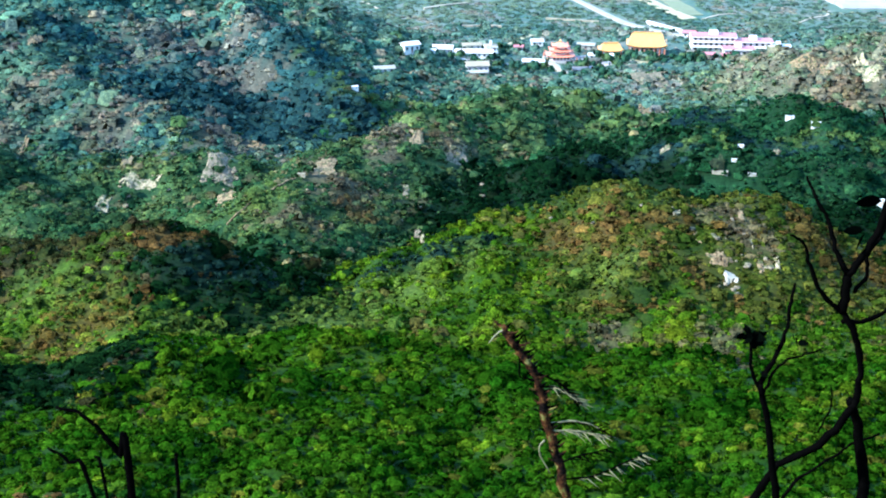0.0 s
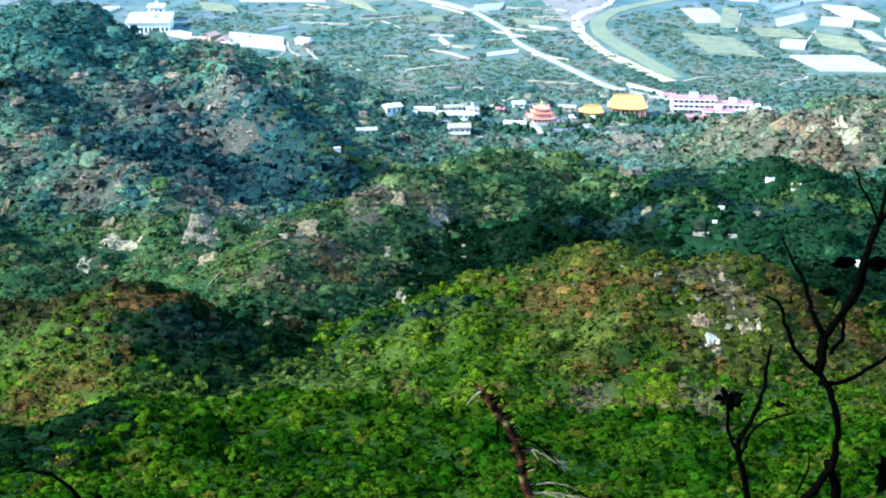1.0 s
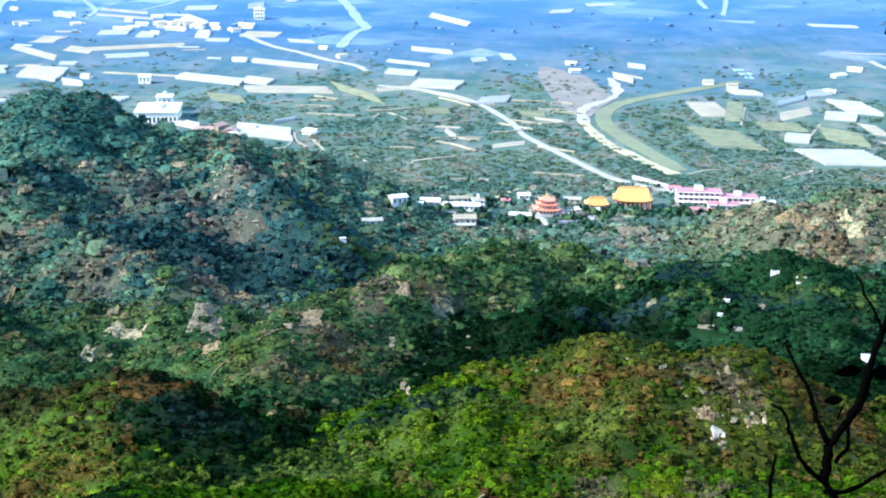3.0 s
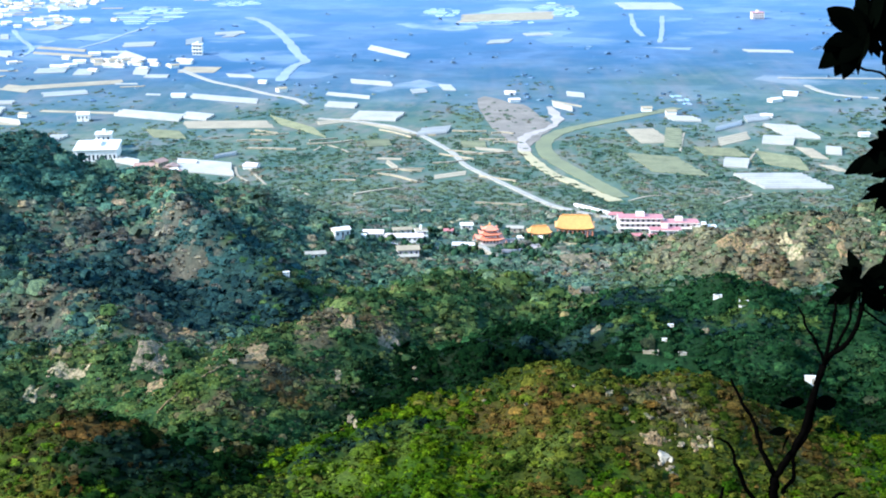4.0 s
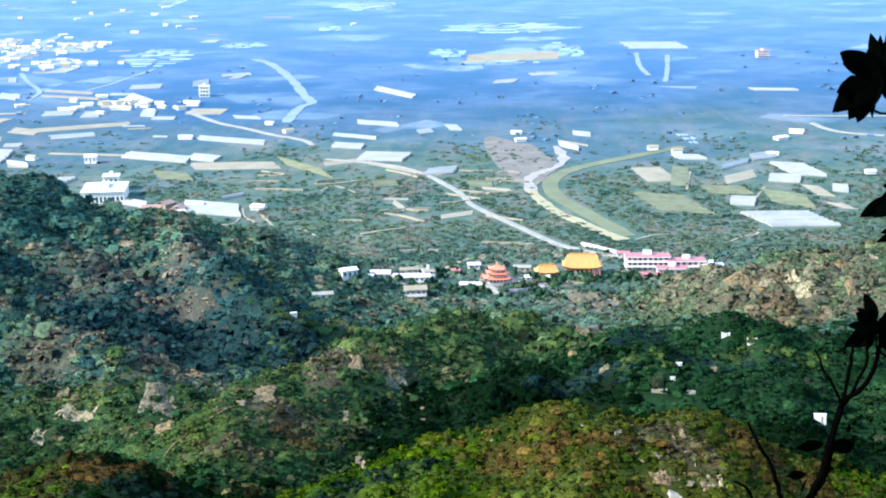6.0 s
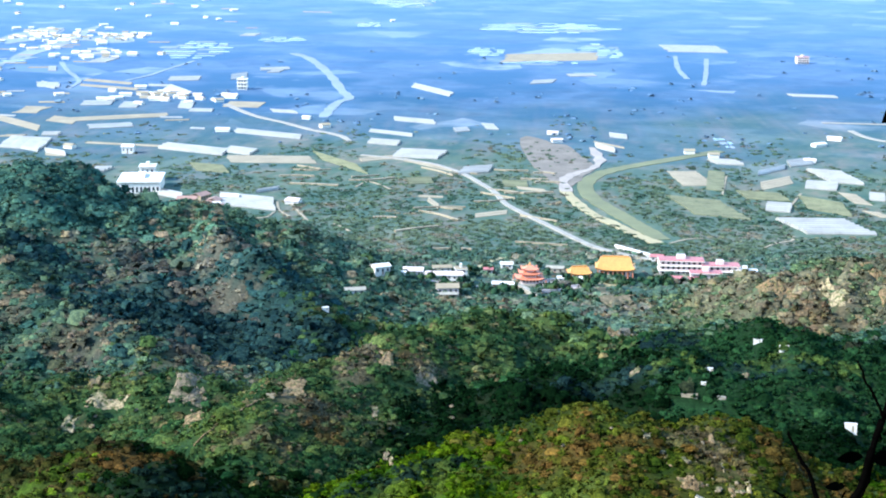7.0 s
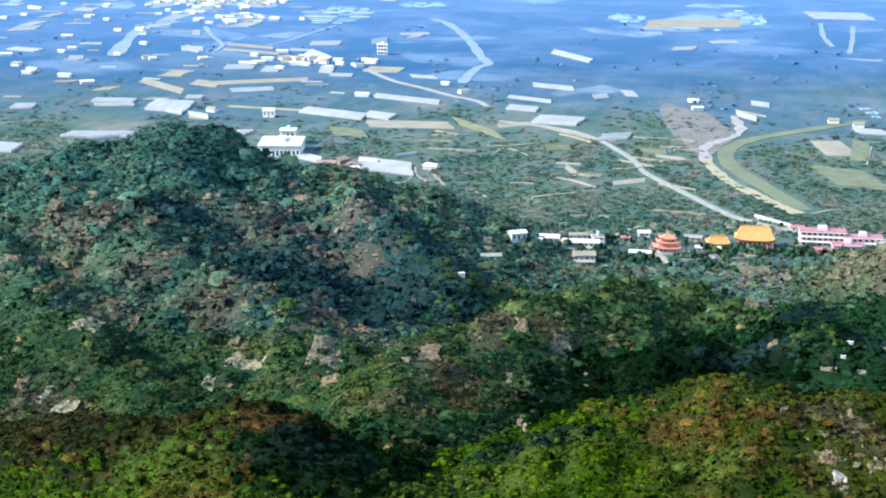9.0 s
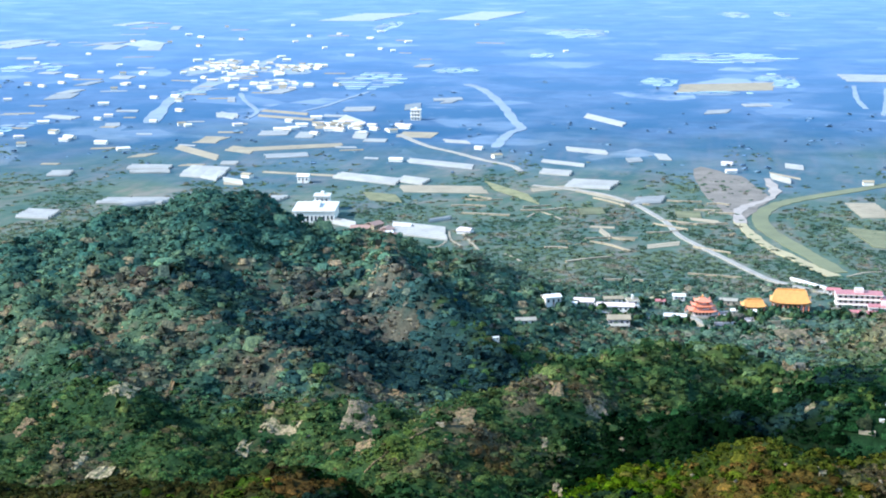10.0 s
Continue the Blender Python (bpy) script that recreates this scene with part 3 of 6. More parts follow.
EARTH_FACES = [(-82, 560, 9.8, 2, 20), (-96, 663, 3.3, 3.4, 30), (-92, 658, 9.3, 3.0, 11.5), (-81, 662, 9.3, 1.6, 6.0), (-181, 650, 3.2, 4.1, 16.5), (-207, 580, 6.1, 3.9, 11.5), (-229, 598, 6.3, 1.5, 22.0), (-47, 572, 9.1, 1.5, 25.0), (-12, 626, 6.6, 1.5, 16.0), (100, 770, 9.0, 3, 20), (94, 478, 2.4, 1.5, 8.5), (83, 456, 6.4, 2.4, 5.5), (96, 452, 3.2, 2.4, 7.5), (78, 466, 2.6, 2.4, 5.5), (233, 768, 5.4, 6.7, 11.5), (191, 784, 8.3, 3.3, 13.5)]
WHITE_FACES = [(86, 448, 4.7, 2.2, 5.5)]
FACES = [(*f, "grey") for f in GREY_FACES] + [(*f, "pale") for f in PALE_FACES] + [(*f, "earth") for f in EARTH_FACES] + [(*f, "white") for f in WHITE_FACES]
FLATS = [(139, 622, 3, 7), (148, 614, 3, 7), (115, 602, 2, 6), (106, 589, 5, 7), (118, 587, 2.5, 6), (166, 573, 3.5, 9), (-54, 566, 2.5, 6), (66, 896, 12, 16), (110, 920, 16, 6), (10, 896, 12, 5), (66, 880, 9, 23), (90, 908, 12, 8), (-33, 845, 8, 12)]


def near_line(x, y, line, gap):
    """Which places lie within gap of a line."""
    out = np.zeros(x.shape, bool)
    for p, q in zip(line, line[1:]):
        dx, dy = q[0] - p[0], q[1] - p[1]
        s = np.clip(((x - p[0]) * dx + (y - p[1]) * dy) / (dx * dx + dy * dy), 0, 1)
        out |= np.hypot(x - p[0] - s * dx, y - p[1] - s * dy) < gap
    return out


def in_clearing(x, y, margin=1.0):
    out = np.zeros(x.shape, bool)
    for cx, cy, a, b, turn, _ in SCARS:
        dx, dy = x - cx, y - cy
        u, v = dx * math.cos(turn) + dy * math.sin(turn), dy * math.cos(turn) - dx * math.sin(turn)
        out |= (u / (a + margin)) ** 2 + (v / (b + margin)) ** 2 < 1
    for cx, cy, wide, high, lean, _ in FACES:
        out |= (np.abs(x - cx) < wide / 2 + margin - 1.5) & (y > cy - 4 - high) & (y < cy + lean * 0.8)
    for cx, cy, a, b in FLATS:
        out |= (np.abs(x - cx) < a) & (np.abs(y - cy) < b)
    return out


def country(x, y):
    """The name of the stretch of country at each place."""
    wob = swell(x, y, 60, 8) * 10
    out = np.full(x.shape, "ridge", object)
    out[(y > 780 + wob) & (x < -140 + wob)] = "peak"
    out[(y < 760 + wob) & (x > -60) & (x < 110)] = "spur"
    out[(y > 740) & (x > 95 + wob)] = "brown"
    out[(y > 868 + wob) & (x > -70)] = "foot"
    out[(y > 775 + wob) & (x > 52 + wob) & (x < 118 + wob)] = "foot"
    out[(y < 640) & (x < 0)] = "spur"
    # the hill behind the sunny one, its shade painted as darker stands
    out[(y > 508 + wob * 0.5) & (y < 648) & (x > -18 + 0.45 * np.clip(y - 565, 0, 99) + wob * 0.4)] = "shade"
    out[(out == "shade") & ((y < 572 + wob) | ((y < 626 + wob) & (x < 98 + wob)))] = "shaded_dale"
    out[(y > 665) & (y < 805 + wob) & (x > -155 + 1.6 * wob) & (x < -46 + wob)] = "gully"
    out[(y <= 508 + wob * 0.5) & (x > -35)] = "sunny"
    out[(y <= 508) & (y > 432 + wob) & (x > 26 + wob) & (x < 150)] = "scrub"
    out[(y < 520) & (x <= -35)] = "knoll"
    out[(y < 520) & (x <= -92 + wob * 0.6)] = "knoll_brown"
    out[(y < 457) & (x <= -93 + wob * 0.5)] = "knoll_foot"
    out[(y < 436 + wob * 0.3) & (x <= -50 + wob * 0.5)] = "knoll_foot"
    out[y < 402 + wob * 0.2] = "apron"
    out[(y < 402 + wob * 0.2) & (y > 352) & (x < -74 + wob)] = "knoll"
    return out


# patches of other growth, and of painted shade: centre and half sizes
SHADED_GROUND = [(-115, 714, 41, 26), (-69, 702, 27, 26), (-148, 708, 20, 22), (-35, 696, 15, 16), (-185, 768, 32, 21), (106, 636, 13, 13), (136, 610, 24, 6), (79, 610, 32, 6), (-71, 454, 21, 8), (-13, 475, 16, 9), (5, 481, 14, 7)]
LUSH_GROUND = [(-236, 660, 14, 23), (-175, 638, 34, 24), (-198, 594, 25, 21)]
DRY_A_GROUND = [(-99, 782, 23, 9), (-146, 790, 22, 31), (-177, 795, 8, 4), (-233, 755, 24, 24), (-150, 679, 21, 7), (-145, 666, 14, 18), (-196, 660, 14, 18), (-103, 673, 7, 28), (-89, 660, 13, 10), (-188, 701, 15, 12), (-257, 690, 10, 12), (-86, 742, 16, 5), (-194, 560, 12, 24), (-104, 752, 16, 9), (-41, 569, 16, 15), (-52, 594, 8, 15)]
DRY_B_GROUND = [(-55, 539, 13, 7), (1, 644, 10, 12), (-25, 632, 9, 37), (180, 816, 26, 60), (201, 792, 19, 39), (236, 780, 19, 60), (110, 848, 18, 30), (152, 826, 17, 22), (89, 480, 10, 12), (95, 466, 10, 8), (77, 412, 9, 19), (46, 423, 9, 8)]
RUST_GROUND = [(-6, 646, 9, 10), (63, 740, 8, 12), (-32, 562, 8, 11), (197, 751, 13, 60), (49, 478, 7, 9), (37, 478, 8, 10), (70, 476, 10, 6), (117, 481, 8, 18), (133, 474, 10, 11), (-104, 438, 17, 12), (-117, 426, 11, 8), (-86, 464, 16, 6), (54, 436, 9, 4)]
GRASS_A_GROUND = [(71, 754, 21, 47), (-70, 546, 12, 4), (-63, 556, 10, 6), (56, 742, 10, 17), (146, 614, 15, 5), (106, 611, 9, 4), (170, 612, 11, 5), (65, 490, 10, 4), (8, 472, 10, 8), (52, 456, 10, 8), (-124, 452, 14, 9), (-106, 447, 12, 7), (-78, 432, 14, 4), (-35, 431, 23, 22), (-13, 459, 15, 14), (-29, 440, 12, 13)]
GRASS_B_GROUND = [(95, 760, 22, 12)]
PATCHES = [(*p, "dense") for p in SHADED_GROUND] + [(*p, "lush") for p in LUSH_GROUND] + [(*p, "dry") for p in DRY_A_GROUND] + [(*p, "dry") for p in DRY_B_GROUND] + [(*p, "rust") for p in RUST_GROUND] + [(*p, "grass") for p in GRASS_A_GROUND] + [(*p, "grass") for p in GRASS_B_GROUND]


def leaf_tones(x, y, seed):
    """A leaf colour for the plant at each place: its stand's greens, drier growth, the patches, and painted haze."""
    r = np.random.RandomState(seed)
    n = len(x)
    loose = np.where(y > 650, 3.2, 1.2)
    stand = country(x + r.normal(size=n) * 3.5 * loose, y + r.normal(size=n) * 5 * loose)
    mood = 0.5 + 0.2 * swell(x, y, 48, 51) + 0.15 * swell(x, y, 17, 52) + 0.1 * r.normal(size=n)
    dryness = 0.5 * swell(x, y, 55, 53) + 0.45 * swell(x, y, 19, 54) + 0.45 * r.normal(size=n)
    out = np.zeros((n, 3))
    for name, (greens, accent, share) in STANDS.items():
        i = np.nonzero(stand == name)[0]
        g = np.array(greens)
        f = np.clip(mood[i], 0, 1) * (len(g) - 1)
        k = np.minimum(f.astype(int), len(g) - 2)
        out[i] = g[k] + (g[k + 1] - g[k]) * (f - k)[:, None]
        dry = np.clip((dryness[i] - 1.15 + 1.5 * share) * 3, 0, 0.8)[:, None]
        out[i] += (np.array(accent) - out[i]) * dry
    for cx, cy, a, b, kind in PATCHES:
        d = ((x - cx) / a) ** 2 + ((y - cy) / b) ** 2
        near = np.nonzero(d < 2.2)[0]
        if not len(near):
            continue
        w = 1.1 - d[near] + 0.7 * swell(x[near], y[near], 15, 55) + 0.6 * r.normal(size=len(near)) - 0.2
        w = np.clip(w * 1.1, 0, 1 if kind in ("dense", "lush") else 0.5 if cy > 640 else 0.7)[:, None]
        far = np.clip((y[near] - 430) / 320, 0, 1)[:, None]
        # further patches get paler and bluer, haze painted into their colour
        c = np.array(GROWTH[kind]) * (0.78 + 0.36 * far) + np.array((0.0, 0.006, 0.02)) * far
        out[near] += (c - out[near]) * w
    # haze in the leaf colour: more blue beyond the near hills
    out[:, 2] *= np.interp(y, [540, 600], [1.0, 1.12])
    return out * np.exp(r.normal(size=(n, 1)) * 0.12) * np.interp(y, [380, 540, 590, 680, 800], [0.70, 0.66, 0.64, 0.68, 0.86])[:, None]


def plain_tones(x, y, seed, bare=0.0):
    """Colours of the orchards, scrub and fallow of the valley floor."""
    r = np.random.RandomState(seed)
    f = np.clip(0.5 + 0.3 * swell(x, y * 0.6, 120, 61) + 0.25 * swell(x, y * 0.6, 40, 62) + 0.12 * r.normal(size=len(x)), 0, 1)[:, None]
    out = np.array((0.046, 0.092, 0.066)) * (1 - f) + np.array((0.124, 0.150, 0.086)) * f
    fallow = np.clip(1.6 * (0.45 * swell(x, y * 0.6, 90, 63) + 0.4 * swell(x, y * 0.6, 28, 64) + 0.25 * r.normal(size=len(x)) - 0.12 + bare), 0, 0.85)[:, None]
    return out + (np.array((0.215, 0.168, 0.120)) - out) * fallow


def in_fan(x, y, margin):
    """The stretch of country that the viewpoint overlooks."""
    return (np.abs(x + 0.03 * y) < 0.36 * y + margin)


def build_woods():
    fine = [dome_shape(100 + k, 6, 3, 24, 0.5) for k in range(8)] + [scrub_shape(120 + k, 20, 14, 0.46) for k in range(6)]
    middle = [dome_shape(200 + k, 6, 2, 16, 0.52) for k in range(8)] + [scrub_shape(220 + k, 10, 8, 0.52) for k in range(6)]
    coarse = [dome_shape(300 + k, 6, 2, 11, 0.56) for k in range(8)] + [scrub_shape(320 + k, 7, 6, 0.6) for k in range(6)]
    far = [dome_shape(350 + k, 6, 2, 7, 0.62) for k in range(8)] + [scrub_shape(370 + k, 5, 4, 0.7) for k in range(6)]
    bands = [
        ("forest_near", "dense sunlit broadleaf scrub woodland on the lower slope", fine, 345, 410, 1.85, 1.3, 1.3),
        ("forest_knoll", "mixed green and rusty scrub woodland on two low hills", middle, 410, 530, 1.85, 1.3, 1.2),
        ("forest_middle", "green woodland on the hill spurs below, shade painted into its darker parts", coarse, 530, 660, 2.1, 1.5, 1.3),
        ("forest_far", "woodland on the far ridges, haze blue painted into its greens", far, 660, 1010, 2.8, 1.95, 1.4),
    ]
    for k, (name, label, shapes, y0, y1, gap, size, slope) in enumerate(bands):
        x, y = scatter(-0.42 * y1, 0.40 * y1, y0, y1, gap, 40 + k)
        inside = in_fan(x, y, 15)
        x, y = x[inside], y[inside]
        z = land(x, y)
        r = np.random.RandomState(60 + k)
        # slopes facing away from the camera, thinned because they are hardly seen
        turned_away = land_normals(x, y)[:, 1] > 0.3
        keep = (~in_clearing(x, y) | (in_clearing(x, y, -1.0) & (r.uniform(size=x.size) < 0.3))) & (r.uniform(size=x.size) < np.where(turned_away, 0.55, 0.95)) & ((z > 5) | (r.uniform(size=x.size) < 0.35))
        x, y, z = x[keep], y[keep], z[keep]
        radius = size * np.clip(np.exp(r.normal(size=len(x)) * 0.36), 0.5, 2.2) * (1 + 0.2 * swell(x, y, 30, 9)) * np.where(r.uniform(size=len(x)) < 0.06, 1.5, 1.0)
        height = radius * r.uniform(0.3, 0.7, len(x)) * np.where(r.uniform(size=len(x)) < 0.08, 1.5, 1.0)
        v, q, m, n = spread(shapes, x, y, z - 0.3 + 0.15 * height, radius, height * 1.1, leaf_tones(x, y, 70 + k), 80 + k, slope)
        tagged(new(name, quad_mesh(name, v, q, [FOLIAGE], None, True, n, m)), label, "woodland", kind="stuff")


build_ground()
build_woods()


def part(name, me, parent, label="", at=None):
    ob = new(name, me)
    ob.parent = parent
    if at is not None:
        ob.matrix_basis = at
    if label:
        ob["label"] = label
    return ob


def tube(points, radii, sides=7):
    """Verts and quads of a tapering limb along points."""
    pts = [Vector(p) for p in points]
    verts, faces = [], []
    for k, p in enumerate(pts):
        d = (pts[min(k + 1, len(pts) - 1)] - pts[max(k - 1, 0)]).normalized()
        a = d.cross(Vector((0.3, 0.9, 0.1))).normalized()
        b = d.cross(a)
        for s in range(sides):
            t = math.tau * s / sides
            verts.append(p + (a * math.cos(t) + b * math.sin(t)) * radii[k])
        if k:
            n = (k - 1) * sides
            faces += [(n + s, n + (s + 1) % sides, n + sides + (s + 1) % sides, n + sides + s) for s in range(sides)]
    faces += [tuple(range(sides))[::-1], tuple(range(len(verts) - sides, len(verts)))]
    return verts, faces


def smooth_line(points, per=4):
    """A smooth line through points."""
    p = [Vector(q) for q in points]
    p = [p[0] * 2 - p[1]] + p + [p[-1] * 2 - p[-2]]
    out = []
    for k in range(1, len(p) - 2):
        a, b, c, d = p[k - 1:k + 3]
        for s in range(per):
            t = s / per
            out.append(0.5 * ((2 * b) + (c - a) * t + (2 * a - 5 * b + 4 * c - d) * t * t + (3 * b - a - 3 * c + d) * t ** 3))
    out.append(p[-2])
    return out


def near_trees():
    """The trees nearest below the viewpoint, each a thing of its own."""
    protos = []
    for k in range(8):
        for tone in (("mid", "deep", "fresh", "olive")[k % 4], ("mid", "fresh", "deep", "rust")[k % 4]):
            v, q, n = crown_shape(400 + k, 150, 0.36, 0.66, lumps=7)
            n = n + np.array([0, 0, 0.7])
            n = n / np.linalg.norm(n, axis=1)[:, None]
            crown = quad_mesh("crown", v * np.array([2.2, 2.2, 2.0]) + np.array([0, 0, 0.5]), q, [LEAVES[TONE_NAMES.index(tone)]], None, True, n)
            tv, tf = tube([(0, 0, -0.6), (0.06, 0.03, 0.6), (0.02, 0.1, 1.5), (0.1, 0.05, 2.2)], [0.16, 0.12, 0.09, 0.05], 6)
            root = new("tree")
            part("trunk", mesh_from("trunk", tv, tf, [BARK]), root)
            part("crown", crown, root)
            tagged(root, {"mid": "bushy green broadleaf tree on the slope", "deep": "dark green broadleaf tree on the slope", "fresh": "bright yellow-green broadleaf tree on the slope", "olive": "olive-green scrubby tree on the slope", "rust": "half-dry rusty scrub tree on the slope"}[tone], "tree", "trees on the near slope")
            protos.append(root)
    r = random.Random(5)
    x, y = scatter(-130, 120, 292, 346, 2.7, 44)
    z = land(x, y)
    keep = (x > -0.385 * y - 4) & (x < 0.335 * y + 4)
    used = 0
    extra = []
    for px, py, pz in zip(x[keep], y[keep], z[keep]):
        if used < 150 and py < 306 and abs(px + 3) < 90:
            s = r.uniform(0.55, 1.05)
            m = pose(px, py, pz, 0, 0, r.uniform(0, 360))
            if used < len(protos):
                ob = protos[used]
                ob.matrix_basis = m
            else:
                ob = copy_thing(r.choice(protos), m)
            ob.scale = (s, s, s * r.uniform(0.5, 0.85))
            used += 1
        else:
            extra.append((px, py, pz))
    e = np.array(extra)
    rr = np.random.RandomState(9)
    radius = 1.75 * rr.uniform(0.65, 1.3, len(e))
    v, q, m, n = spread([dome_shape(150 + k, 6, 3, 30, 0.4) for k in range(8)] + [scrub_shape(160 + k, 30, 18, 0.42, 2) for k in range(6)], e[:, 0], e[:, 1], e[:, 2], radius, radius * rr.uniform(0.45, 0.85, len(e)), leaf_tones(e[:, 0], e[:, 1], 3), 12, 0.9)
    tagged(new("forest_apron", quad_mesh("forest_apron", v, q, [FOLIAGE], None, True, n, m)), "bright green broadleaf canopy on the near slope", "woodland", kind="stuff")


near_trees()

# ---- roads, river and fields of the valley ----


def ribbon(name, line, width, mat, lift, label, category, per=6, vary=0.0):
    pts = smooth_line([(x, y, 0) for x, y in line], per)
    r = random.Random(len(line) * 7 + int(abs(line[0][0])))
    verts, faces = [], []
    for k, p in enumerate(pts):
        d = (pts[min(k + 1, len(pts) - 1)] - pts[max(k - 1, 0)]).normalized()
        side = Vector((-d.y, d.x, 0))
        w = width * (1 + vary * r.uniform(-1, 1)) / 2
        for s in (-1, 1):
            q = p + side * s * w
            z = land_at(q.x, q.y)
            verts += [(q.x, q.y, z + lift), (q.x, q.y, z - 0.6)]
        if k:
            n = (k - 1) * 4
            faces += [(n + 2, n + 6, n + 4, n), (n, n + 4, n + 5, n + 1), (n + 3, n + 7, n + 6, n + 2)]
    faces += [(0, 1, 3, 2), tuple(len(verts) - 4 + k for k in (0, 2, 3, 1))]
    return tagged(new(name, mesh_from(name, verts, faces, [mat])), label, category, kind="structure")


ribbon("river", [(273, 1427), (217, 1376), (175, 1336), (151, 1305), (134, 1258), (133, 1201), (147, 1132), (156, 1093), (164, 1051)], 13, SHALLOWS, 0.35, "shallow weedy river bending across the valley floor", "river", vary=0.15)
ribbon("river_bank", [(115, 1228), (119, 1182), (127, 1136), (139, 1100), (150, 1064), (160, 1039)], 9, SAND, 0.55, "pale sand bank along the river bend", "sand bank", per=4, vary=0.22)
ribbon("gravel_bar", [(158, 1441), (158, 1373), (147, 1330), (132, 1307), (118, 1273), (116, 1223)], 9, PINK_SAND, 0.6, "pinkish bare sand cutting above the river", "sand bank", per=4, vary=0.5)
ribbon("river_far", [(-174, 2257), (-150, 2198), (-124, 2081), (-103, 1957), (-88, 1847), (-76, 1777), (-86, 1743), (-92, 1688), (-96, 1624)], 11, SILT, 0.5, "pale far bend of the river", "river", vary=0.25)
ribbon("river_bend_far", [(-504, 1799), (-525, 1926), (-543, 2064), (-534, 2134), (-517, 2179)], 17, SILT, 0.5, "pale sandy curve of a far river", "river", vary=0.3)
ribbon("road_main", [(-49, 1390), (-12, 1368), (15, 1343), (36, 1303), (50, 1257), (60, 1217), (66, 1172), (78, 1134), (93, 1091), (110, 1041), (120, 1020), (150, 985)], 4.4, ASPHALT, 0.8, "pale road from the temple across the fields", "road", vary=0.08)
ribbon("road_far", [(-206, 1717), (-167, 1632), (-134, 1586), (-103, 1538), (-74, 1503), (-63, 1469)], 6, ASPHALT, 0.6, "pale country road between the fields", "road", vary=0.2)
ribbon("road_east", [(410, 1612), (435, 1609), (473, 1603), (600, 1590)], 6, ASPHALT, 0.6, "pale road past the eastern fields", "road")
ribbon("road_east_low", [(425, 1558), (428, 1519), (441, 1491), (470, 1470)], 6, ASPHALT, 0.6, "pale branch of the road past the eastern fields", "road")
LANES = [
    [(-104, 1174), (-100, 1144), (-91, 1122)], [(-94, 1170), (-84, 1133), (-73, 1093)], [(-115, 1115), (-107, 1118), (-103, 1136)], [(-48, 1239), (-38, 1261), (-19, 1225)],
    [(298, 1223), (285, 1189), (274, 1158)], [(254, 1299), (245, 1258), (235, 1214)], [(-58, 1096), (-52, 1086), (-46, 1072)], [(229, 1028), (240, 1042), (251, 1049), (256, 1063)], [(168, 1039), (181, 1052), (193, 1056)],
]
for line in LANES:
    ribbon("lane", line, 1.8, STRAW, 0.5, "narrow pale farm lane between the fields", "lane", vary=0.3)
for line in ([(362, 2263), (341, 2103), (334, 1989)], [(400, 2228), (369, 2053), (343, 1920)], [(-469, 2122), (-440, 2024), (-404, 1919), (-400, 1842)], [(-298, 2150), (-317, 2053), (-331, 1977), (-348, 1923)]):
    ribbon("lane", line, 6, SILT, 0.5, "pale far lane across the wet fields", "lane", vary=0.3)
ribbon("lane_temple", [(18, 946), (36, 956), (46, 978), (54, 990), (64, 992)], 4, SAND, 0.6, "sandy lane behind the village", "lane")

ribbon("lane_spur", [(-78, 537), (-72, 544), (-65, 555), (-56, 568)], 0.5, EARTH, 0.6, "thin pale footpath climbing the spur", "path")

# low earth banks between the orchard terraces
bank_dice = random.Random(12)
for k in range(26):
    y = 1 / bank_dice.uniform(1 / 1330, 1 / 1010)
    x = bank_dice.uniform(-0.13, 0.1) * y
    a, n = bank_dice.uniform(-0.5, 0.9), bank_dice.uniform(8, 20)
    ribbon("terrace_bank", [(x - n * math.cos(a), y + n * math.sin(a)), (x, y + bank_dice.uniform(-4, 4)), (x + n * math.cos(a), y - n * 1.4 * math.sin(a))], bank_dice.uniform(1.0, 2.4), STRAW, 1.2, "pale earth bank between orchard terraces", "earth bank", vary=0.4)

# fields: the two ends of the middle line, and the depth across it
FILM_A = [(-468, 2287, -432, 2290, 24), (-476, 2231, -430, 2235, 23), (-432, 2146, -406, 2148, 56), (-445, 1877, -417, 1873, 43), (-359, 1717, -327, 1723, 36), (-316, 1706, -296, 1707, 45), (-319, 1545, -278, 1562, 26), (-351, 1496, -335, 1497, 14), (-316, 1880, -290, 1876, 16), (-291, 1865, -261, 1805, 46), (-255, 1714, -239, 1706, 54), (-238, 1670, -213, 1668, 21), (-301, 1943, -264, 1952, 41), (-468, 2041, -458, 2042, 51), (-372, 1447, -334, 1436, 58), (-327, 1399, -306, 1384, 18)]
FILM_B = [(-343, 1308, -323, 1317, 16), (-269, 1298, -255, 1299, 34), (-206, 1218, -177, 1191, 21), (-230, 1432, -168, 1397, 28), (-275, 2536, -251, 2539, 39), (-202, 2055, -165, 2071, 26), (-187, 2031, -172, 2038, 32), (-229, 1966, -211, 1992, 54), (-153, 1671, -126, 1660, 21), (-6, 1901, 39, 1814, 37), (-25, 1620, 18, 1594, 28), (-176, 1530, -108, 1491, 28), (-170, 1415, -143, 1398, 25), (-47, 1537, -4, 1507, 18), (-45, 1467, -16, 1455, 23), (-19, 1401, 23, 1391, 40)]
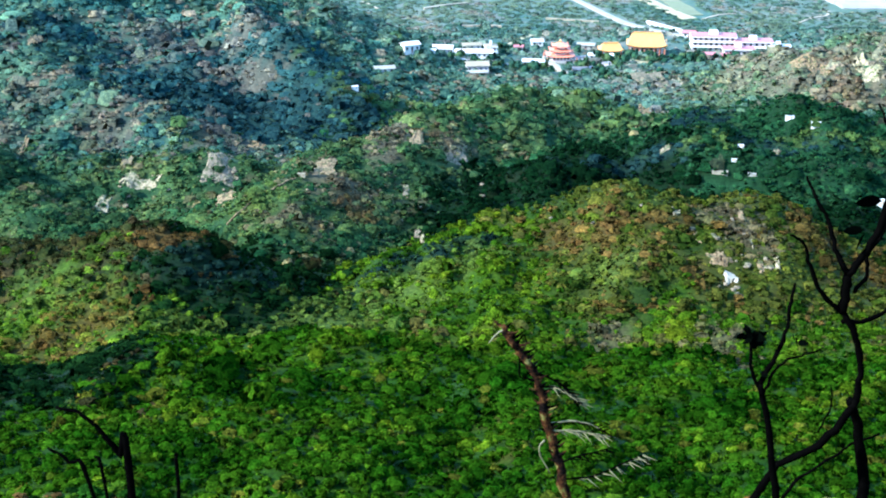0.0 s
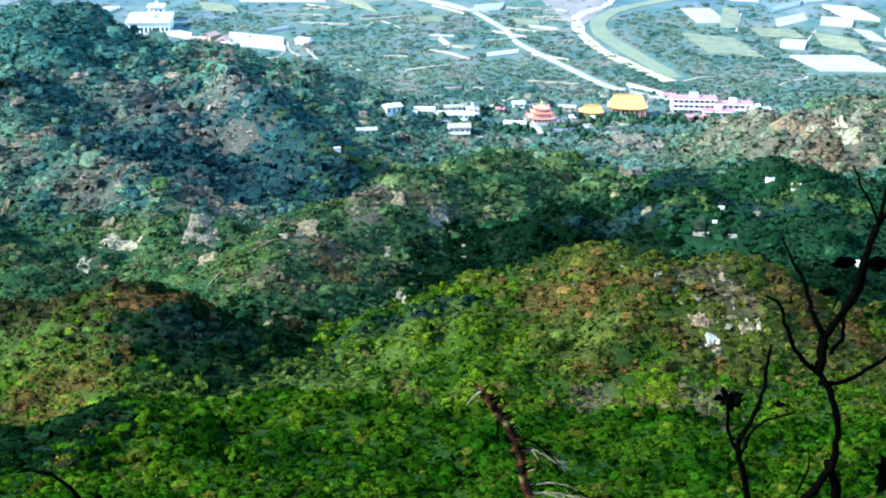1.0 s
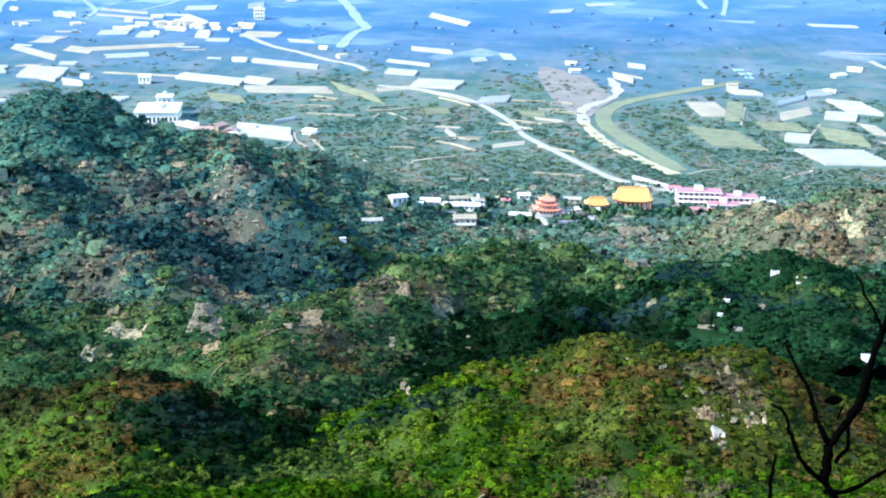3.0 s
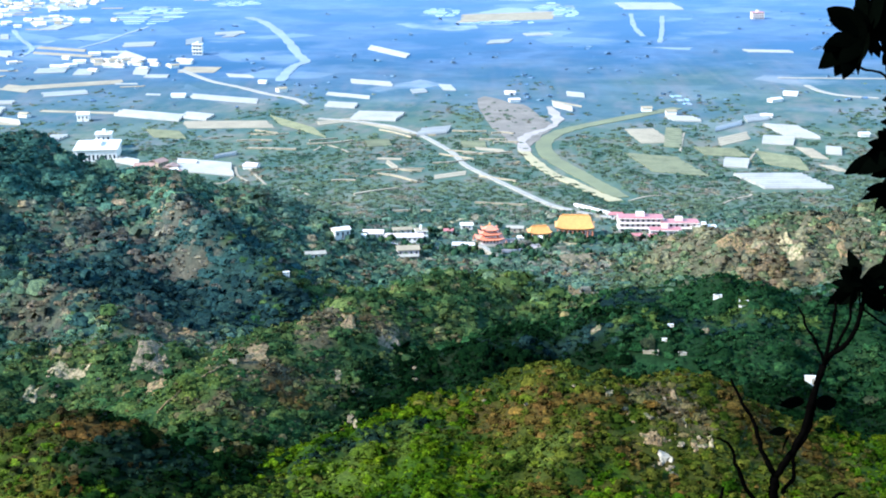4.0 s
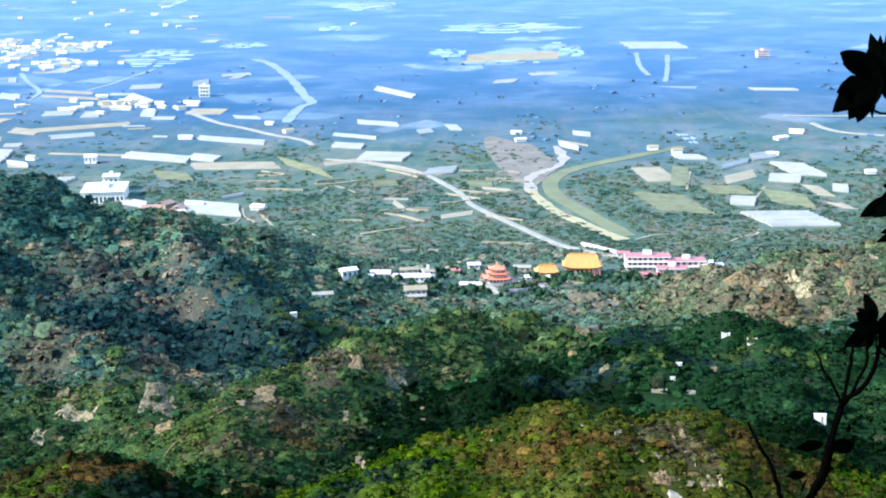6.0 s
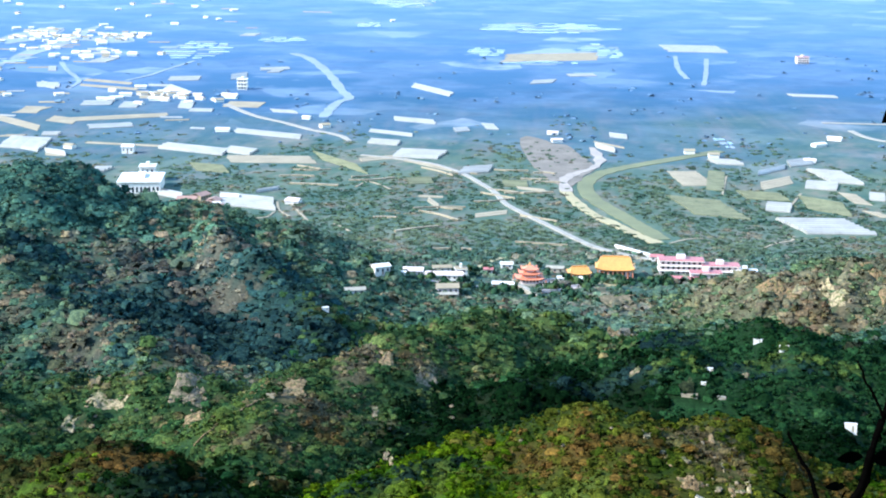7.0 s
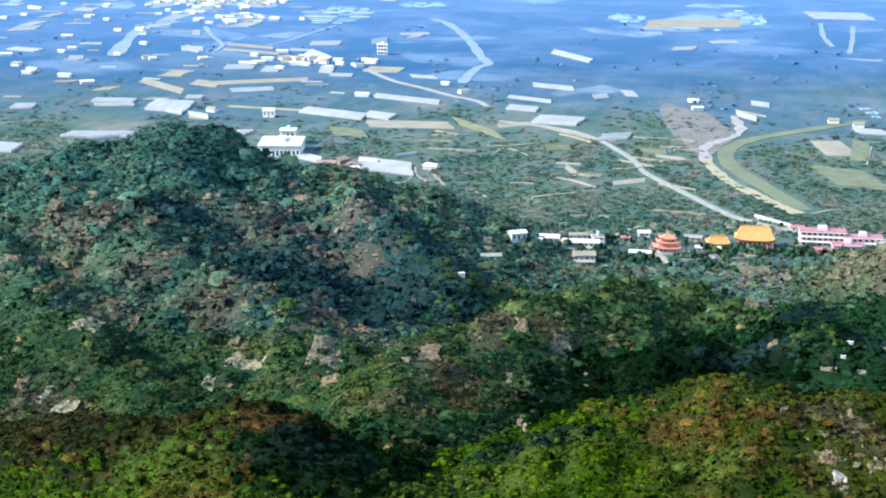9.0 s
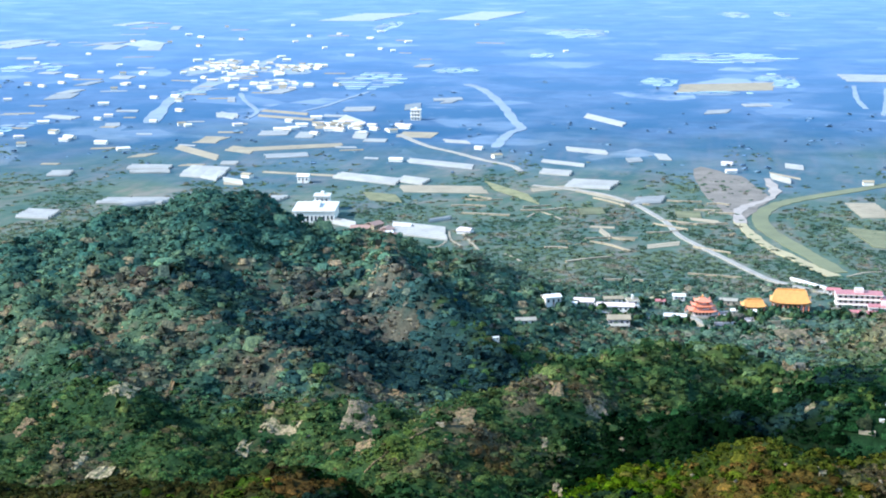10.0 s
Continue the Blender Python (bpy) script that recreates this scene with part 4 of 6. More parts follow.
FILM_C = [(-148, 1184, -105, 1163, 44), (-123, 1212, -107, 1227, 9), (35, 1542, 50, 1550, 26), (65, 1569, 77, 1566, 38), (183, 1520, 199, 1507, 25), (162, 1451, 177, 1422, 19), (36, 1311, 62, 1323, 30), (254, 1368, 277, 1361, 20), (282, 1308, 313, 1342, 17), (318, 1357, 342, 1372, 29), (330, 1302, 356, 1290, 58), (310, 1260, 334, 1251, 30), (259, 1168, 277, 1162, 30), (261, 1097, 310, 1095, 50), (348, 1211, 359, 1205, 26), (361, 2376, 449, 2367, 103)]
FILM_D = [(137, 1939, 167, 1953, 35), (188, 2015, 223, 2023, 25), (426, 1834, 478, 1822, 21), (-450, 1223, -421, 1218, 34), (-403, 1284, -347, 1288, 24), (-381, 1259, -321, 1312, 11), (-433, 1467, -392, 1466, 24), (-424, 1437, -386, 1443, 10), (-374, 1454, -332, 1416, 43), (-495, 1422, -475, 1426, 26), (-643, 1855, -602, 1836, 27), (-550, 1776, -534, 1782, 30), (-577, 1911, -549, 1912, 17), (-445, 1890, -416, 1858, 39), (-711, 2054, -680, 2076, 60), (-713, 2124, -693, 2125, 50)]
FILM_E = [(-869, 3007, -798, 2927, 109), (-933, 2948, -883, 2978, 68), (-1125, 2995, -1073, 2998, 112), (-1009, 2931, -988, 2932, 53), (-721, 2230, -703, 2239, 55), (-964, 2639, -930, 2641, 33), (-835, 2394, -806, 2386, 27), (-706, 2330, -674, 2323, 42), (-1037, 3550, -1000, 3531, 116), (-898, 3404, -878, 3405, 107)]
FILM = FILM_A + FILM_B + FILM_C + FILM_D + FILM_E
FILM_FAR = [(-822, 2890, -780, 2890, 150), (-1088, 2930, -1036, 2920, 150), (-898, 2886, -852, 2880, 100), (-590, 3803, -458, 3810, 300), (-315, 3870, -197, 3860, 330), (-610, 2579, -570, 2585, 80)]
FILM = FILM + FILM_FAR
STRAWS_A = [(-400, 1930, -336, 1895, 22), (-396, 1880, -320, 1842, 21), (-410, 1660, -388, 1666, 43), (-421, 1613, -365, 1543, 27), (-363, 1589, -254, 1635, 28), (-309, 1777, -276, 1784, 34), (-303, 1451, -228, 1432, 10), (-206, 1721, -166, 1715, 46), (-165, 1367, -88, 1365, 38), (-50, 1366, -12, 1389, 18), (-12, 1371, 29, 1319, 17), (1, 1203, 20, 1199, 7), (8, 1192, 16, 1161, 18), (163, 1477, 188, 1442, 10), (78, 1241, 100, 1228, 14), (209, 1287, 235, 1288, 68)]
STRAWS_B = [(331, 1145, 341, 1141, 25), (329, 1208, 341, 1200, 46), (117, 2220, 254, 2254, 107), (-324, 1385, -305, 1380, 15), (-412, 1666, -390, 1663, 52), (-425, 1613, -362, 1534, 35), (-451, 1543, -433, 1552, 27), (273, 1254, 305, 1285, 36), (41, 1129, 66, 1144, 16), (-368, 1604, -337, 1582, 36)]
STRAWS = STRAWS_A + STRAWS_B
CROPS = [(-8, 1265, 12, 1271, 28), (68, 1258, 88, 1256, 27), (235, 1282, 248, 1273, 88), (195, 1176, 234, 1156, 74), (-88, 1388, -46, 1318, 46), (-188, 1326, -158, 1314, 38), (250, 1217, 282, 1207, 33), (291, 1189, 318, 1159, 53)]
# flooded land: centre, width, depth
PONDS = [(-440, 3478, 55, 327), (-28, 3276, 129, 256), (341, 3917, 66, 225), (451, 3945, 37, 182), (208, 2710, 238, 200), (95, 2304, 65, 121), (264, 2334, 59, 216), (167, 2159, 91, 57), (-318, 2300, 101, 258), (285, 1473, 13, 68), (-87, 2746, 53, 91), (-207, 2466, 76, 92), (-648, 1755, 37, 88), (-878, 2477, 105, 154), (-540, 2130, 46, 69)]
BOXES = [((a + c) / 2, (b + d) / 2, abs(c - a), e + abs(d - b) * 0.5) for a, b, c, d, e in FILM + STRAWS] + PONDS


def parcel(name, x0, y0, x1, y1, deep, mat, rise, bay, label, category, group, seed):
    """A parcel of arched film tunnels (or flat beds, with a small rise) side by side between two ends."""
    r = random.Random(seed)
    rows = max(2, min(9, round(deep / bay)))
    cx, cy = (x0 + x1) / 2, (y0 + y1) / 2
    root = tagged(new(name), label, category, group)
    root.matrix_basis = pose(cx, cy, land_at(cx, cy))
    run = Vector((x1 - x0, y1 - y0, 0))
    skew = r.uniform(-0.3, 0.3) * deep
    for k in range(rows):
        a, b = -deep / 2 + deep * k / rows, -deep / 2 + deep * (k + 1) / rows - min(0.5, 0.06 * deep / rows)
        cut0, cut1 = r.uniform(0, 0.04), 1 - r.uniform(0, 0.04)
        verts, arc = [], 4
        for s in range(arc + 1):
            t = s / arc
            h = rise * (0.35 + 0.65 * math.sin(math.pi * t))
            for f in (cut0, cut1):
                p = run * (f - 0.5)
                y = a + (b - a) * t
                verts.append((p.x + skew * y / deep, p.y + y, h))
        base = len(verts)
        verts += [(verts[i][0], verts[i][1], -0.4) for i in (0, 1, 2 * arc, 2 * arc + 1)]
        faces = [(2 * s, 2 * s + 1, 2 * s + 3, 2 * s + 2) for s in range(arc)]
        faces += [(base, base + 1, 1, 0), (base + 3, base + 2, 2 * arc, 2 * arc + 1)]
        faces += [tuple([base] + [2 * s for s in range(arc + 1)] + [base + 2]), tuple([base + 3] + [2 * s + 1 for s in range(arc, -1, -1)] + [base + 1])]
        part("bay" if rise > 1.25 else "bed", mesh_from("bay", verts, faces, [mat]), root)
    return root


def shore(name, x, y, w, d, mat, label, category, seed, lift=0.4, kind="structure"):
    """A low patch with an uneven outline: a pond, or bare land."""
    r = random.Random(seed)
    n = 28
    ph = [r.uniform(0, math.tau) for _ in range(4)]
    ring = []
    for k in range(n):
        t = math.tau * k / n
        f = 1 + 0.16 * math.sin(2 * t + ph[0]) + 0.12 * math.sin(3 * t + ph[1]) + 0.09 * math.sin(5 * t + ph[2]) + 0.05 * r.uniform(-1, 1)
        ring.append((x + w / 2 * f * math.cos(t), y + d / 2 * f * math.sin(t)))
    verts = [(a, b, land_at(a, b) + lift) for a, b in ring] + [(a, b, land_at(a, b) - 0.5) for a, b in ring]
    faces = [tuple(range(n))] + [(k + n, (k + 1) % n + n, (k + 1) % n, k) for k in range(n)]
    return tagged(new(name, mesh_from(name, verts, faces, [mat])), label, category, kind=kind)


def paddies(x, y, w, d, seed):
    """A group of flooded plots, long and thin, with banks between them and a ragged outline."""
    r = random.Random(seed)
    root = tagged(new("flooded_paddy"), "pale flooded paddy plots reflecting the sky", "paddy", "flooded paddies")
    root.matrix_basis = pose(x, y, land_at(x, y))
    rows = max(3, min(9, round(d / 24)))
    for k in range(rows):
        yc = -d / 2 + d * (k + 0.5) / rows
        span = w * math.sqrt(max(0.15, 1 - (2 * yc / d) ** 2)) * r.uniform(0.7, 1.1)
        left = -span / 2 + r.uniform(-0.12, 0.12) * w
        while left < span / 2:
            long_ = min(span * r.uniform(0.25, 0.8), span / 2 - left + 4)
            half = 0.5 * d / rows * r.uniform(0.35, 1.0)
            ring = [(left + long_ / 2 + long_ / 2 * math.copysign(abs(math.cos(a)) ** 0.5, math.cos(a)) * r.uniform(0.88, 1.08), yc + half * math.copysign(abs(math.sin(a)) ** 0.7, math.sin(a)) * r.uniform(0.75, 1.15)) for a in (math.tau * i / 14 for i in range(14))]
            verts = [(a, b, 0.4) for a, b in ring] + [(a, b, -0.5) for a, b in ring]
            faces = [tuple(range(14))] + [(i + 14, (i + 1) % 14 + 14, (i + 1) % 14, i) for i in range(14)]
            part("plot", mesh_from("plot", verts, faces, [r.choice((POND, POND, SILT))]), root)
            left += long_ * r.uniform(1.02, 1.3)


for k, f in enumerate(FILM):
    parcel("greenhouse", *f, PLASTIC, 2.6 if f[1] < 1500 else 1.4, 7, "white plastic-film greenhouse block on the valley floor", "greenhouse", "greenhouses of the valley", 200 + k)
strip_dice = random.Random(88)
for k in range(46):
    y = 1 / strip_dice.uniform(1 / 3600, 1 / 1480)
    x = strip_dice.uniform(-0.38, -0.06) * y
    n, a = strip_dice.uniform(6, 18) * y / 1800, strip_dice.uniform(-0.3, 0.3)
    parcel("film_strip", x - n, y - a * n, x + n, y + a * n, strip_dice.uniform(5, 12) * y / 1800, strip_dice.choice((PLASTIC, STRAW, STRAW)), 0.8, 12, "narrow pale film-covered vegetable strip", "field", "film strips of the plain", 1000 + k)
for k, f in enumerate(STRAWS):
    parcel("dry_field", *f, STRAW, 0.6, 9, "bare pale harvested field", "field", "dry fields", 300 + k)
for k, f in enumerate(CROPS):
    parcel("crop_field", *f, CROP, 1.2, 5, "olive-green field planted in rows", "field", "planted fields", 400 + k)
for k, (x, y, w, d) in enumerate(PONDS):
    paddies(x, y, w, d, 500 + k)
shore("town_ground", -594, 2486, 60, 250, SILT, "pale built-up ground of the far town", "bare ground", 571)
shore("town_ground", -530, 2400, 36, 480, SILT, "pale built-up ground along the far town road", "bare ground", 572)
shore("town_ground", -460, 2461, 76, 140, SILT, "pale built-up ground at the edge of the far town", "bare ground", 573)
shore("sand_pit", 120, 1375, 56, 220, EARTH_DULL, "reddish bare ground by the river", "bare ground", 561)

# ---- buildings ----


def box(bm, x0, x1, y0, y1, z0, z1, mat=0):
    v = [bm.verts.new(p) for p in ((x0, y0, z0), (x1, y0, z0), (x1, y1, z0), (x0, y1, z0), (x0, y0, z1), (x1, y0, z1), (x1, y1, z1), (x0, y1, z1))]
    for f in ((3, 2, 1, 0), (4, 5, 6, 7), (0, 1, 5, 4), (1, 2, 6, 5), (2, 3, 7, 6), (3, 0, 4, 7)):
        bm.faces.new([v[i] for i in f]).material_index = mat


def bm_part(name, bm, mat, parent, label=""):
    me = bpy.data.meshes.new(name)
    bm.to_mesh(me)
    bm.free()
    me.materials.append(mat)
    return part(name, me, parent, label)


def box_part(name, size, mat, parent, label=""):
    bm = bmesh.new()
    box(bm, *size)
    return bm_part(name, bm, mat, parent, label)


def gable_part(name, w, d, z, rise, over, mat, parent, label=""):
    """A gabled roof with thickness, its ridge along x."""
    bm = bmesh.new()
    a, b, t = w / 2 + over, d / 2 + over, 0.25
    prof = [(-b, z), (0, z + rise), (b, z), (b, z - t), (0, z + rise - t), (-b, z - t)]
    ends = [[bm.verts.new((x, y, h)) for y, h in prof] for x in (-a, a)]
    for k in range(6):
        bm.faces.new([ends[0][k], ends[0][(k + 1) % 6], ends[1][(k + 1) % 6], ends[1][k]])
    for e, idx in ((0, (0, 5, 4, 1)), (0, (1, 4, 3, 2)), (1, (0, 1, 4, 5)), (1, (1, 2, 3, 4))):
        bm.faces.new([ends[e][k] for k in idx])
    bmesh.ops.recalc_face_normals(bm, faces=bm.faces)
    return bm_part(name, bm, mat, parent, label)


def sweeping_roof(name, w, d, z, rise, mat, parent, label="", flare=1.2, ridge=0.35):
    """A hipped temple roof with concave slopes and upturned corners."""
    bm = bmesh.new()
    rings = []
    n = 6
    for k in range(n + 1):
        t = k / n
        sx, sy = w / 2 * (1 - t) + w / 2 * ridge * t, d / 2 * (1 - t) + 0.05 * d * t
        h = z + rise * t ** 1.7
        ring = []
        m = 8
        for side in range(4):
            for s in range(m):
                c = s / m * 2 - 1
                lift = flare * (1 - t) ** 3 * abs(c) ** 4
                p = {0: (c * sx, -sy), 1: (sx, c * sy), 2: (-c * sx, sy), 3: (-sx, -c * sy)}[side]
                ring.append(bm.verts.new((p[0], p[1], h + lift)))
        rings.append(ring)
    for a, b in zip(rings, rings[1:]):
        for s in range(len(a)):
            bm.faces.new([a[s], a[(s + 1) % len(a)], b[(s + 1) % len(a)], b[s]])
    bm.faces.new(rings[-1])
    low = [bm.verts.new((v.co.x * 0.97, v.co.y * 0.97, v.co.z - 0.35)) for v in rings[0]]
    for s in range(len(low)):
        bm.faces.new([low[s], low[(s + 1) % len(low)], rings[0][(s + 1) % len(low)], rings[0][s]])
    bm.faces.new(low[::-1])
    return bm_part(name, bm, mat, parent, label)


def windows(parent, w, y, z, h, count, mat, width=1.2, deep=0.12):
    for k in range(count):
        x = -w / 2 + w * (k + 0.5) / count
        box_part("window", (x - width / 2, x + width / 2, y - deep, y + 0.2, z, z + h), mat, parent)


def at_land(root, x, y, turn=0.0):
    root.matrix_basis = pose(x, y, land_at(x, y), 0, 0, turn)
    return root


def pagoda():
    root = new("pagoda")
    box_part("plinth", (-9.5, 9.5, -8, 8, -2, 1.2), CONCRETE, root, "pale stone plinth")
    z, w = 1.2, 14.0
    for k in range(3):
        h = (2.6, 1.9, 1.6)[k]
        wall = box_part("storey", (-w / 2 + 1.6, w / 2 - 1.6, -w * 0.36, w * 0.36, z - 0.1, z + h), PINK, root, "pale orange-pink storey wall")
        windows(wall, w - 4, -w * 0.36, z + 0.8, h * 0.5, 5, WINDOW, 1.0)
        sweeping_roof("roof", w + 2.6, w * 0.72 + 3.6, z + h, 1.3 if k < 2 else 2.2, TILE_RED, root, "orange-red tiled roof with upturned corners", 1.3, 0.55 if k < 2 else 0.3)
        z += h + 0.9
        w *= 0.72
    v, f = tube([(0, 0, z + 1.2), (0, 0, z + 2.2), (0, 0, z + 3.2)], [0.5, 0.7, 0.1])
    part("finial", mesh_from("finial", v, f, [TILE_GOLD]), root, "gold finial")
    for x in (-8.6, 8.6):
        for y in (-7.2, 7.2):
            box_part("column", (x - 0.35, x + 0.35, y - 0.35, y + 0.35, 1.2, 3.6), TILE_RED, root)
    return tagged(root, "three-tiered orange-red temple pagoda on a stone plinth", "pagoda")


def gold_hall(w, d, h, rise):
    root = new("temple_hall")
    wall = box_part("wall", (-w / 2 + 1.5, w / 2 - 1.5, -d / 2 + 1.5, d / 2 - 1.5, -2, h), PINK, root, "orange-pink hall wall")
    windows(wall, w - 4, -d / 2 + 1.5, 1.0, h * 0.55, 7, WINDOW, 1.4)
    sweeping_roof("roof", w + 2, d + 3, h, rise, TILE_GOLD, root, "broad golden tiled roof", 1.4, 0.75)
    box_part("ridge", (-w * 0.37, w * 0.37, -0.4, 0.4, h + rise - 0.1, h + rise + 0.9), TILE_GOLD, root, "golden roof ridge")
    for k in range(8):
        x = -w / 2 + 0.6 + (w - 1.2) * k / 7
        box_part("column", (x - 0.3, x + 0.3, -d / 2 - 0.3, -d / 2 + 0.3, -2, h), TILE_RED, root)
    return tagged(root, "temple hall with a broad golden tiled roof", "temple hall")


def long_block(w, d, h, storeys, wall_mat, roof_mat, label, category="building", name="long_building"):
    root = new(name)
    step = h / storeys
    for k in range(storeys):
        wall = box_part("storey", (-w / 2, w / 2, -d / 2, d / 2, k * step - (2 if k == 0 else 0), (k + 1) * step - 0.35), wall_mat, root)
        windows(wall, w - 1, -d / 2, k * step + 0.9, step * 0.45, max(3, int(w / 3.2)), WINDOW, 1.5)
        box_part("slab", (-w / 2 - 0.9, w / 2 + 0.9, -d / 2 - 1.3, d / 2 + 0.5, (k + 1) * step - 0.35, (k + 1) * step), WHITE, root, "white floor slab")
    box_part("roof", (-w / 2 - 0.6, w / 2 + 0.6, -d / 2 - 0.8, d / 2 + 0.6, h, h + 0.35), roof_mat, root)
    box_part("stair_tower", (-w * 0.1, w * 0.1, -d * 0.2, d * 0.3, h, h + 2.6), wall_mat, root)
    return tagged(root, label, category)


def house(w, d, h, wall_mat, roof_mat, label, category="house", name="house"):
    root = new(name)
    wall = box_part("wall", (-w / 2, w / 2, -d / 2, d / 2, -2, h), wall_mat, root)
    windows(wall, w, -d / 2, h * 0.4, h * 0.35, max(2, int(w / 3)), WINDOW, 1.1)
    gable_part("roof", w, d, h, d * 0.22, 0.6, roof_mat, root)
    box_part("door", (-0.5, 0.5, -d / 2 - 0.1, -d / 2 + 0.2, 0, min(2.1, h * 0.7)), ROOF_BROWN, root)
    return tagged(root, label, category)


def hut(w, d, h, mat, label):
    root = new("hut")
    box_part("wall", (-w / 2, w / 2, -d / 2, d / 2, -1.5, h), mat, root)
    box_part("roof", (-w / 2 - 0.1, w / 2 + 0.1, -d / 2 - 0.1, d / 2 + 0.1, h, h + 0.14), mat, root)
    box_part("door", (w * 0.1, w * 0.1 + 0.7, -d / 2 - 0.03, -d / 2 + 0.1, 0, h * 0.8), STRAW, root)
    return tagged(root, label, "hut")


at_land(pagoda(), 66, 912, 4)
at_land(gold_hall(22, 13, 5.5, 6.5), 119, 936, -6)
at_land(gold_hall(12, 8, 3.6, 3.4), 97, 930, 6)
at_land(long_block(26, 10, 9, 3, PINK, ROOF_RED, "pink three-storey temple lodging with white floor slabs"), 160, 946, -5)
at_land(long_block(22, 9, 6.5, 2, PINK, ROOF_RED, "pink two-storey lodging with a red roof"), 183, 942, -3)
at_land(long_block(14, 8, 4, 1, WHITE, WHITE, "low white flat-roofed wing"), 197, 936, -8)
at_land(long_block(18, 7, 4.5, 1, PINK, ROOF_RED, "low pink entrance wing with a red roof"), 172, 928, -4)
at_land(house(36, 2.6, 1.7, WHITE, WHITE, "long covered walkway with a white roof", "walkway", "covered_walkway"), 141, 1010, -55)
at_land(house(8, 5, 3.4, WHITE, ROOF_RED, "small gatehouse with an orange-red roof at the walkway", "gatehouse", "gatehouse"), 151, 985, -8)
at_land(house(9, 6, 4.6, WHITE, WHITE, "small white village house"), -20, 866, 24)
at_land(house(11, 7, 3.6, WHITE, PINK, "white house with a pink sheet roof"), -2, 898, -6)
at_land(house(8, 2.5, 1.6, WHITE, WHITE, "low white lean-to beside a village house", "shed", "shed"), -10, 872, -14)
at_land(house(21, 7, 3.4, WHITE, PINK, "long white village house with a pink roof"), 16, 908, -2)
at_land(long_block(6, 6, 5.5, 2, WHITE, STRAW, "white two-storey village house with a sandy roof", "house", "house"), 26, 924, 4)
at_land(house(12, 8, 4.0, PINK, STRAW, "pale pinkish village house with a sandy roof"), 17, 868, 5)
at_land(house(10, 4, 2.4, STRAW, CONCRETE, "low sandy village outbuilding with a pale roof", "shed", "shed"), 17, 856, 5)
at_land(house(11, 5, 3.0, WHITE, STRAW, "white house with a sandy roof behind the village"), 15, 936, 6)
at_land(house(10, 5, 2.6, WHITE, CONCRETE, "low white shed among the trees", "shed", "shed"), -32, 806, 12)
at_land(hut(3, 2, 1.0, WHITE, "tiny white hut on the wooded slope"), -42, 716, 12)
at_land(house(12, 5, 3.0, STRAW, WHITE, "sand-coloured house below the pagoda"), 50, 900, -8)
at_land(house(5, 4, 3.2, WHITE, ROOF_RED, "small white house with a red roof"), 43, 940, 0)
at_land(house(7, 5, 3.2, WHITE, WHITE, "small white house behind the pagoda"), 55, 958, 0)
at_land(house(14, 4, 3.0, WHITE, WHITE, "low long white house beside the temple"), 90, 918, -4)
at_land(house(10, 5, 3.0, CONCRETE, CONCRETE, "grey concrete house behind the temple"), 84, 948, -10)
at_land(house(9, 5, 3.0, PINK, ROOF_RED, "low house with a dark red roof below the lodging"), 152, 918, -4)
at_land(house(7, 5, 2.8, PINK, ROOF_RED, "small house with a dark red roof below the lodging"), 163, 912, 4)
root = new("stairway")
for k in range(26):
    x = -23 + 46 * k / 26
    box_part("step", (x, x + 1.6, -1.5, 1.5, -2.5, 1.3 + 0.02 * k), CONCRETE, root)
at_land(tagged(root, "long pale concrete stairway down from the pagoda", "stairway"), 66, 880, -71)

wall_dice = random.Random(41)
for k in range(12):
    x, y, n = wall_dice.uniform(-8, 108), wall_dice.uniform(882, 932), wall_dice.uniform(3, 8)
    ribbon("retaining_wall", [(x - n, y + wall_dice.uniform(-2, 2)), (x, y), (x + n, y + wall_dice.uniform(-3, 3))], 0.8, wall_dice.choice((WHITE, STRAW, PINK)), wall_dice.uniform(1.2, 2.2), "pale low retaining wall between the village houses", "wall")

# the works and sheds of the plain
at_land(long_block(32, 40, 9, 1, WHITE, WHITE, "large white factory hall", "factory", "factory"), -213, 1225, 4)
at_land(long_block(12, 12, 12, 2, WHITE, WHITE, "tall white factory tower block", "factory", "factory_tower"), -214, 1262, 4)
for k, (x, y, w) in enumerate(((-170, 1170, 14), (-158, 1150, 16), (-146, 1138, 13), (-162, 1185, 12), (-150, 1165, 10))):
    at_land(house(w, 9, 3.4, STRAW, ROOF_BROWN, "small brown-roofed farm shed", "shed", "shed"), x, y, 20 * k)
at_land(long_block(16, 12, 9, 3, PINK, ROOF_RED, "far pink building on the plain"), 523, 2184, 0)
at_land(long_block(11, 11, 12, 3, WHITE, WHITE, "white far tower house", "house", "tower_house"), -202, 1850, 0)
at_land(house(10, 9, 6, WHITE, WHITE, "white far house on the plain"), -253, 1394, 0)


